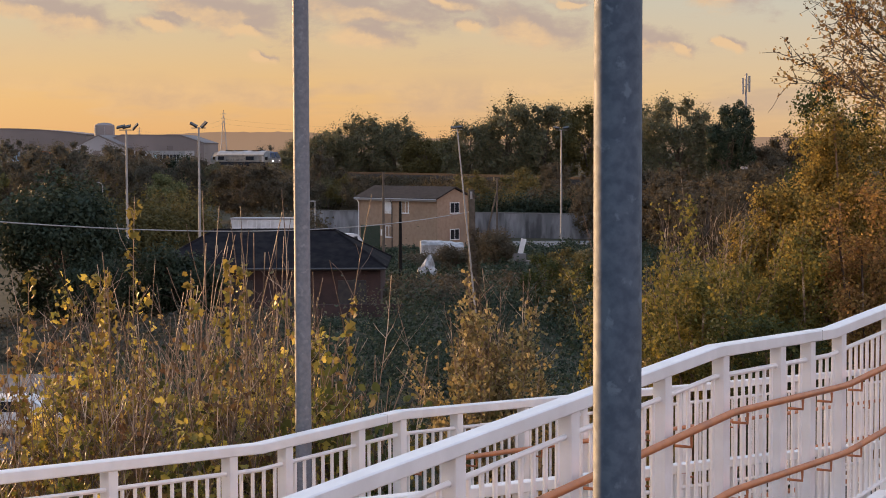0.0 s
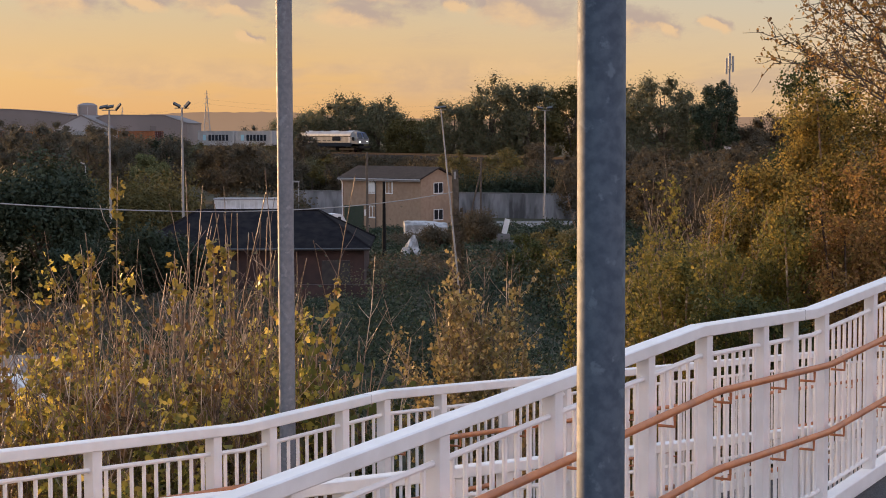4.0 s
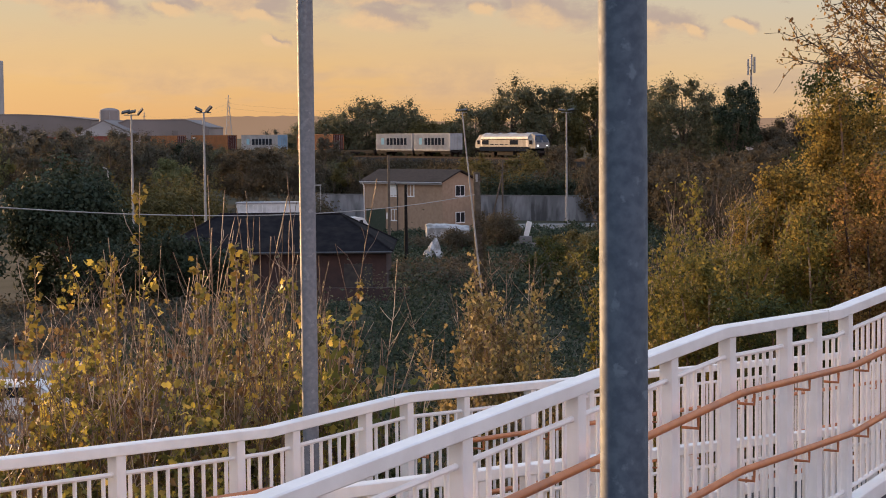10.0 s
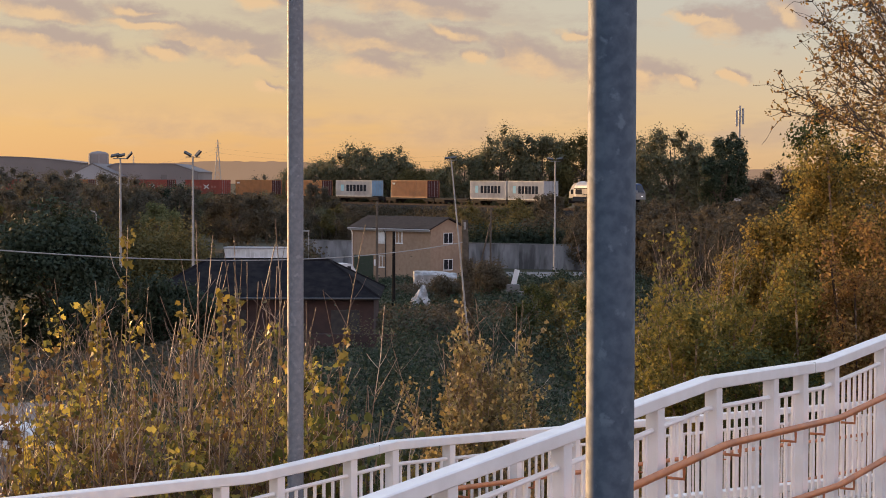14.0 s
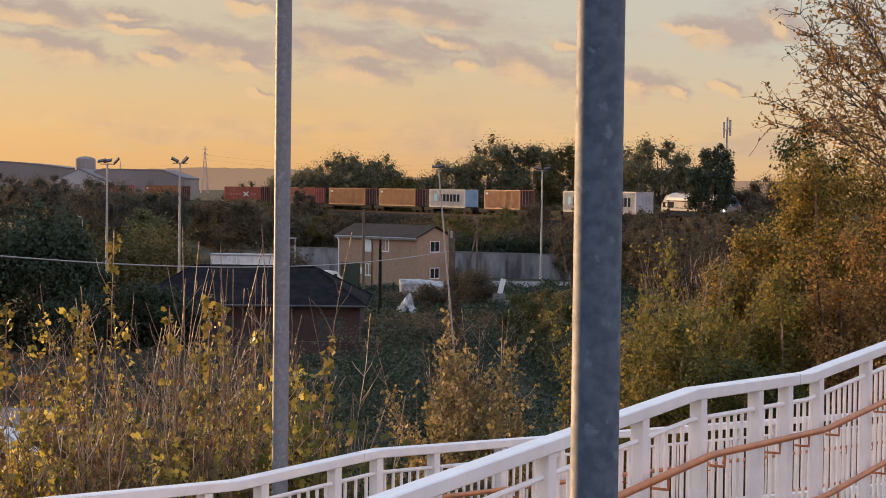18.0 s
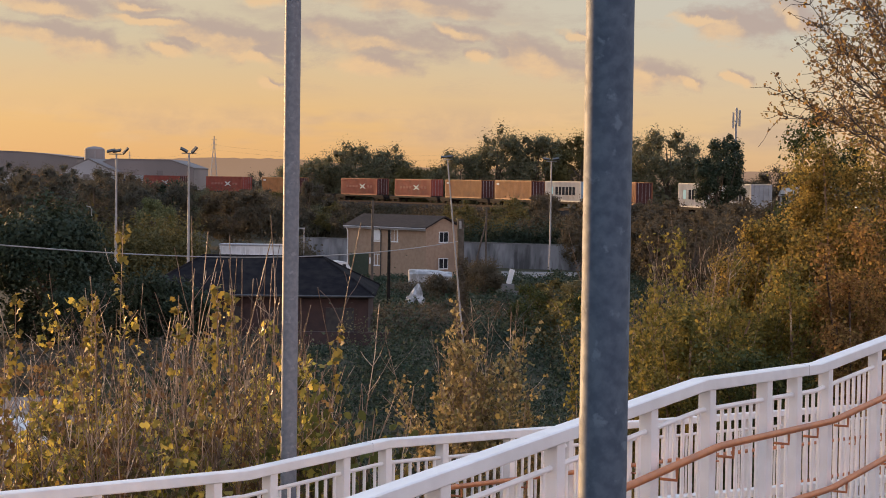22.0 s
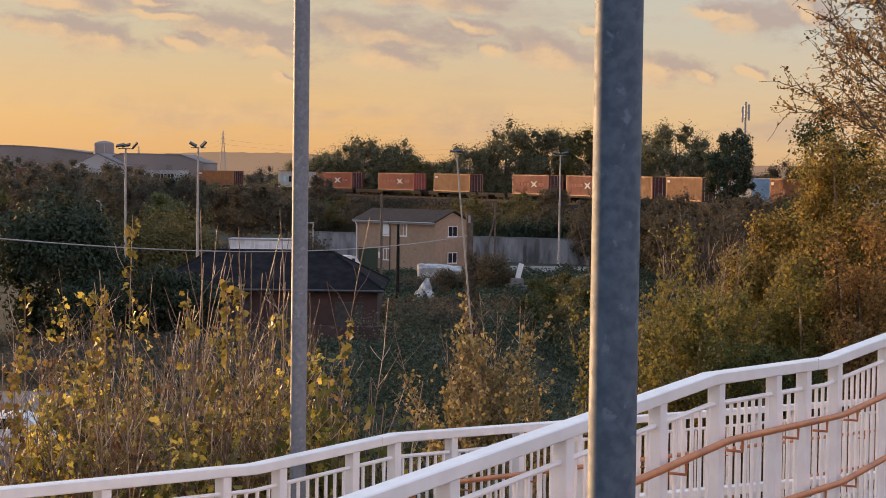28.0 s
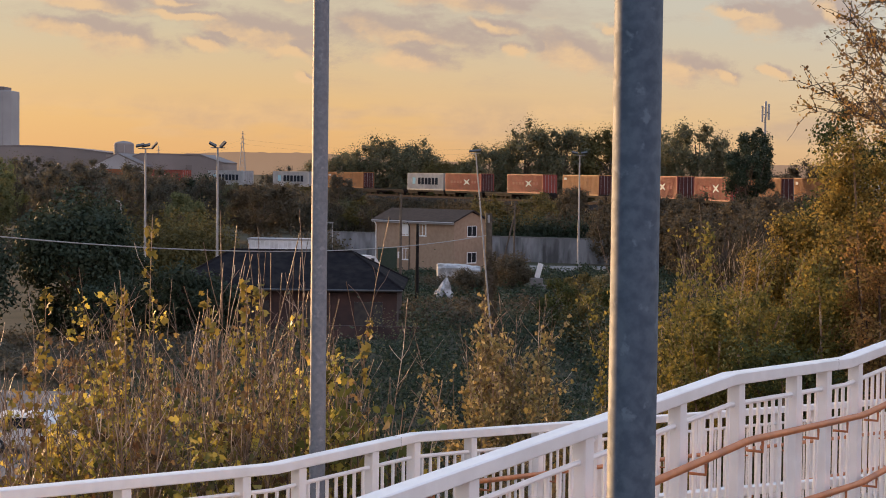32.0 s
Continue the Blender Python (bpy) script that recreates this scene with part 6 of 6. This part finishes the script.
def container(side, end, mark):
    """A 40-foot high-cube box with corrugated walls. mark: 'bars' for lettering, 'star' for an emblem, '' for none."""
    colour = {"grey": "pale grey", "orange": "orange-brown", "tan": "tan orange", "red": "dull red"}[side]
    extra = {"bars": " with dark lettering bars", "star": " with a white emblem", "": ""}[mark]
    th = thing("shipping_container", pose(0, 0, 0), colour + " corrugated steel shipping container" + extra, "container", "shipping containers")
    L, W, H = 6.096, 1.219, 2.896
    for s in (-1, 1):
        bm = bmesh.new()
        n, prev = 40, None
        for i in range(n * 4 + 1):
            x = -L + 0.16 + (2 * L - 0.32) * i / (n * 4)
            y = s * (W - (0.012 if (i % 4) in (0, 1) else 0.075))
            cur = (bm.verts.new((x, y, 0.15)), bm.verts.new((x, y, H - 0.1)))
            if prev:
                bm.faces.new((prev[0], cur[0], cur[1], prev[1]))
            prev = cur
        part("side_wall", bm, BOX_PAINT[side], th, "corrugated steel side")
        bm = bmesh.new()
        box(bm, -L, L, s * W - 0.06 if s > 0 else s * W, s * W if s > 0 else s * W + 0.06, 0, 0.16)
        box(bm, -L, L, s * W - 0.06 if s > 0 else s * W, s * W if s > 0 else s * W + 0.06, H - 0.11, H)
        part("rail", bm, BOX_PAINT[side], th)
    for s in (-1, 1):
        x = s * (L - 0.03)
        bm = bmesh.new()
        box(bm, x - 0.02, x + 0.02, -W + 0.12, W - 0.12, 0.15, H - 0.1)
        e = part("end_wall", bm, BOX_PAINT[end], th, "container end, its paint on some boxes darkened for shade")
        bm = bmesh.new()
        for k in range(4):
            y = -0.8 + k * 0.53
            tube(bm, [(x + s * 0.05, y, 0.12), (x + s * 0.05, y, H - 0.1)], 0.022, 6)
        part("locking_bar", bm, M_lamp_steel, e)
        for yy in (-1, 1):
            bm = bmesh.new()
            box(bm, min(s * L, s * (L - 0.16)), max(s * L, s * (L - 0.16)), min(yy * W, yy * (W - 0.14)), max(yy * W, yy * (W - 0.14)), 0, H, 0.01)
            part("corner_post", bm, BOX_PAINT[side], th)
    bm = bmesh.new()
    box(bm, -L + 0.05, L - 0.05, -W + 0.05, W - 0.05, H - 0.06, H - 0.02)
    part("roof", bm, BOX_PAINT[side], th)
    bm = bmesh.new()
    box(bm, -L + 0.05, L - 0.05, -W + 0.05, W - 0.05, 0.02, 0.12)
    part("floor", bm, M_underframe, th)
    for s in (-1, 1):
        y = s * (W - 0.004)
        if mark == "bars":
            for i in range(6):
                bm = bmesh.new()
                x = -2.4 + i * 1.16
                box(bm, x, x + 0.84, y - 0.006, y + 0.006, 0.95, 2.1)
                part("lettering", bm, M_mark_dark, th, "dark lettering bar")
            bm = bmesh.new()
            box(bm, -4.3 if s > 0 else -4.3, -3.3, y - 0.006, y + 0.004, 1.0, 2.1)
            part("emblem", bm, M_mark_blue, th, "pale blue square emblem")
        if not mark:
            bm = bmesh.new()
            box(bm, -5.6, -4.7, y - 0.006, y + 0.006, 2.2, 2.5)
            part("marking", bm, M_mark_white, th, "small white marking by the corner")
        if mark == "star":
            bm = bmesh.new()
            for a in (-32, 38, 148, 218):
                c, sn = math.cos(radians(a)), math.sin(radians(a))
                v = [bm.verts.new((1.3 + c * u * 1.15 - sn * w * 0.2, y, 1.5 + sn * u * 0.75 + c * w * 0.2)) for u, w in ((0, -1), (1, -0.3), (1, 0.3), (0, 1))]
                bm.faces.new(v)
            part("emblem", bm, M_mark_white, th, "white pointed emblem")
            for x in (-4.2, -3.15, -2.1, -1.05, 2.9, 3.85):
                bm = bmesh.new()
                box(bm, x, x + 0.72, y - 0.006, y + 0.004, 1.3, 1.7)
                part("lettering", bm, M_mark_faded, th, "faded pale lettering bar")
    return th


# distance behind the locomotive's middle, in metres
LOADS = [(26.3, "grey", "grey", "bars"), (39.2, "grey", "grey", "bars"), (66.2, "orange", "shade_maroon", ""), (85.1, "grey", "blue", "bars"), (102.2, "tan", "shade_maroon", ""), (119.3, "tan", "shade_maroon", ""),
         (136.6, "red", "red", "star"), (155.0, "red", "shade_maroon", "star"), (182.0, "tan", "shade_maroon", ""), (201.0, "red", "red", "star"), (222.3, "red", "shade_maroon", "star"), (235.2, "grey", "grey", "bars"),
         (262.6, "tan", "shade_maroon", ""), (281.2, "grey", "grey", "bars"), (303.4, "grey", "grey", "bars"), (324.5, "red", "red", "star"), (342.0, "orange", "shade_maroon", "")]
EMPTY = [(52.0, 12.0), (168.6, 9.6), (249.0, 13.0), (211.9, 6.6), (292.3, 8.0), (313.9, 7.6)]
LENGTHS = {26.3: 12.8, 39.2: 12.8, 222.3: 12.8, 235.2: 12.8, 281.2: 13.6, 303.4: 13.4, 324.5: 13.2}


def middle(t):
    """Where the locomotive's middle is on the track at t seconds."""
    return ((441 + 45.6 * t + 0.055 * t * t) - 784) / 3200 * PER_K + 0.0005 * PER_K


def rolling(ob, behind, lift, half):
    rows = []
    for i in range(17):
        t = 2.0 * i
        s = middle(t) - behind
        p, q = track(s - half)[0], track(s + half)[0]
        c, d = (p + q) / 2, q - p
        rows.append((t, pose(c.x, c.y, RAIL_Z + lift, 0, 0, math.degrees(math.atan2(d.y, d.x)))))
    walk(ob, rows)


def drifting(ob, metres):
    """Clouds drift slowly across the sky."""
    m = ob.matrix_basis.copy()
    walk(ob, [(t, Matrix.Translation((metres * t / 32.0, 0, 0)) @ m) for t in (0.0, 16.0, 32.0)])


# heaps of cloud: across, up, half width, half height in metres
HEAPS = ((-1019, 447, 140, 29), (-808, 443, 88, 19), (-1048, 379, 110, 25), (-931, 347, 91, 32), (-567, 366, 162, 41), (-493, 319, 81, 18), (-757, 407, 125, 13), (-712, 339, 62, 16),
         (-449, 249, 32, 13), (-187, 371, 169, 38), (-179, 308, 85, 32), (33, 389, 71, 19), (-71, 465, 206, 35), (253, 326, 115, 38), (99, 327, 44, 16), (340, 385, 41, 13),
         (540, 283, 76, 32), (622, 265, 41, 16), (766, 418, 88, 41), (898, 444, 66, 35), (-480, 479, 62, 18), (685, 431, 62, 15), (746, 280, 35, 12))


def clouds():
    """A thin layer of evening clouds far behind everything."""
    m = bpy.data.materials.new("evening_cloud")
    m.use_nodes = True
    n, l = m.node_tree.nodes, m.node_tree.links
    n.clear()
    out, mixs, tr, em = n.new("ShaderNodeOutputMaterial"), n.new("ShaderNodeMixShader"), n.new("ShaderNodeBsdfTransparent"), n.new("ShaderNodeEmission")
    tc = n.new("ShaderNodeTexCoord")

    def noise_at(scale, stretch, shift, detail):
        mp = n.new("ShaderNodeMapping")
        mp.inputs["Scale"].default_value = (scale, 1, scale * stretch)
        mp.inputs["Location"].default_value = (shift, 0, shift * 0.37)
        l.new(tc.outputs["Object"], mp.inputs[0])
        t = n.new("ShaderNodeTexNoise")
        t.inputs["Scale"].default_value, t.inputs["Detail"].default_value, t.inputs["Roughness"].default_value = 1.0, detail, 0.62
        l.new(mp.outputs[0], t.inputs["Vector"])
        return t.outputs["Fac"]

    def ramp(v, a, b):
        r = n.new("ShaderNodeMapRange")
        r.interpolation_type = "SMOOTHSTEP"
        r.inputs[1].default_value, r.inputs[2].default_value = a, b
        l.new(v, r.inputs[0])
        return r.outputs[0]

    def mul(a, b):
        x = n.new("ShaderNodeMath")
        x.operation = "MULTIPLY"
        l.new(a, x.inputs[0])
        if isinstance(b, float):
            x.inputs[1].default_value = b
        else:
            l.new(b, x.inputs[1])
        return x.outputs[0]

    sep = n.new("ShaderNodeSeparateXYZ")
    l.new(tc.outputs["Object"], sep.inputs[0])

    def vmath(op, a, b):
        x = n.new("ShaderNodeVectorMath")
        x.operation = op
        for sock, v in ((x.inputs[0], a), (x.inputs[1], b)):
            if isinstance(v, tuple):
                sock.default_value = v
            else:
                l.new(v, sock)
        return x

    def fmath(op, a, b):
        x = n.new("ShaderNodeMath")
        x.operation = op
        for sock, v in ((x.inputs[0], a), (x.inputs[1], b)):
            if isinstance(v, float):
                sock.default_value = v
            else:
                l.new(v, sock)
        return x.outputs[0]

    rough = n.new("ShaderNodeTexNoise")
    rough.inputs["Scale"].default_value, rough.inputs["Detail"].default_value, rough.inputs["Roughness"].default_value = 0.0085, 7.0, 0.62
    l.new(tc.outputs["Object"], rough.inputs["Vector"])
    jitter = vmath("MULTIPLY", vmath("SUBTRACT", rough.outputs["Color"], (0.5, 0.5, 0.5)).outputs[0], (170.0, 0.0, 60.0)).outputs[0]
    blown = vmath("ADD", tc.outputs["Object"], jitter).outputs[0]
    lean = n.new("ShaderNodeCombineXYZ")
    l.new(vmath("DOT_PRODUCT", blown, (1.0, 0.0, 0.0)).outputs["Value"], lean.inputs[0])
    l.new(vmath("DOT_PRODUCT", blown, (0.12, 0.0, 1.0)).outputs["Value"], lean.inputs[2])
    place = lean.outputs[0]

    def density(p):
        """How thick the heaped clouds are: a row of ragged heaps."""
        d = None
        for cx, cz, rx, rz in HEAPS:
            q = vmath("MULTIPLY", vmath("SUBTRACT", p, (float(cx), 0.0, cz + 0.12 * cx)).outputs[0], (0.75 / rx, 0.0, 0.72 / rz)).outputs[0]
            k = fmath("SUBTRACT", 1.0, vmath("LENGTH", q, (0.0, 0.0, 0.0)).outputs["Value"])
            d = k if d is None else fmath("MAXIMUM", d, k)
        return d

    here = density(place)
    there = density(vmath("ADD", place, (-34.0, 0.0, -16.0)).outputs[0])
    high = ramp(sep.outputs["Z"], 190.0, 290.0)
    puffs = ramp(fmath("ADD", here, fmath("MULTIPLY", fmath("SUBTRACT", noise_at(0.008, 2.2, 5.3, 8.0), 0.5), 2.3)), -0.36, 0.55)
    wisps = mul(mul(ramp(noise_at(0.0024, 3.4, 5.3, 9.0), 0.48, 0.66), high), 0.35)
    # Sunlit edges are coloured in: orange where density thins sunward, mauve elsewhere, all emission.
    mixc = n.new("ShaderNodeMix")
    mixc.data_type = "RGBA"
    mixc.inputs[6].default_value, mixc.inputs[7].default_value = (0.47, 0.355, 0.315, 1), (0.85, 0.56, 0.31, 1)
    l.new(ramp(fmath("ADD", fmath("SUBTRACT", here, there), fmath("MULTIPLY", fmath("SUBTRACT", noise_at(0.008, 1.8, 3.4, 5.0), 0.5), 1.3)), -0.08, 0.62), mixc.inputs[0])
    l.new(mixc.outputs[2], em.inputs[0])
    em.inputs[1].default_value = 1.0
    low_band = mul(ramp(sep.outputs["Z"], 60.0, 120.0), ramp(sep.outputs["Z"], 230.0, 150.0))
    veil = mul(mul(ramp(noise_at(0.0012, 5.0, 6.6, 4.0), 0.46, 0.60), low_band), 0.42)
    l.new(fmath("MAXIMUM", fmath("MAXIMUM", mul(puffs, 0.78), wisps), veil), mixs.inputs[0])
    l.new(tr.outputs[0], mixs.inputs[1])
    l.new(em.outputs[0], mixs.inputs[2])
    l.new(mixs.outputs[0], out.inputs[0])
    bm = bmesh.new()
    box(bm, -1900, 1900, 0, 1, -20, 900)
    bmesh.ops.delete(bm, geom=[f for f in bm.faces if abs(f.calc_center_median().y) > 0.1], context="FACES_ONLY")
    ob = solid("cloud_layer", bm, m, "soft pink and mauve evening clouds", "clouds", "stuff")
    ob.location = (0, 4700, 0)
    return ob


CLOUDS = clouds()


def train():
    moving = [(locomotive(), -0.6, 0.0, 6.4)]
    wagons, boxes = {}, {}
    for b, side, end, mark in LOADS:
        L = LENGTHS.get(b, 16.8)
        if L not in wagons:
            wagons[L] = w = wagon(L)
        else:
            w = copy_thing(wagons[L], pose(0, 0, 0))
        moving.append((w, b - 1.9, 0.0, L / 2 - 2))
        k = (side, end, mark)
        if k not in boxes:
            boxes[k] = c = container(*k)
        else:
            c = copy_thing(boxes[k], pose(0, 0, 0))
        moving.append((c, b - 1.9, 1.0, L / 2 - 2))
    for b, L in EMPTY:
        moving.append((tagged(wagon(L), "empty low flat wagon between loaded ones"), b - 1.9, 0.0, L / 2 - 2))
    return moving


TRAIN = train()


def motions():
    for ob, behind, lift, half in TRAIN:
        rolling(ob, behind, lift, half)
    drifting(CLOUDS, 66.0)


motions()
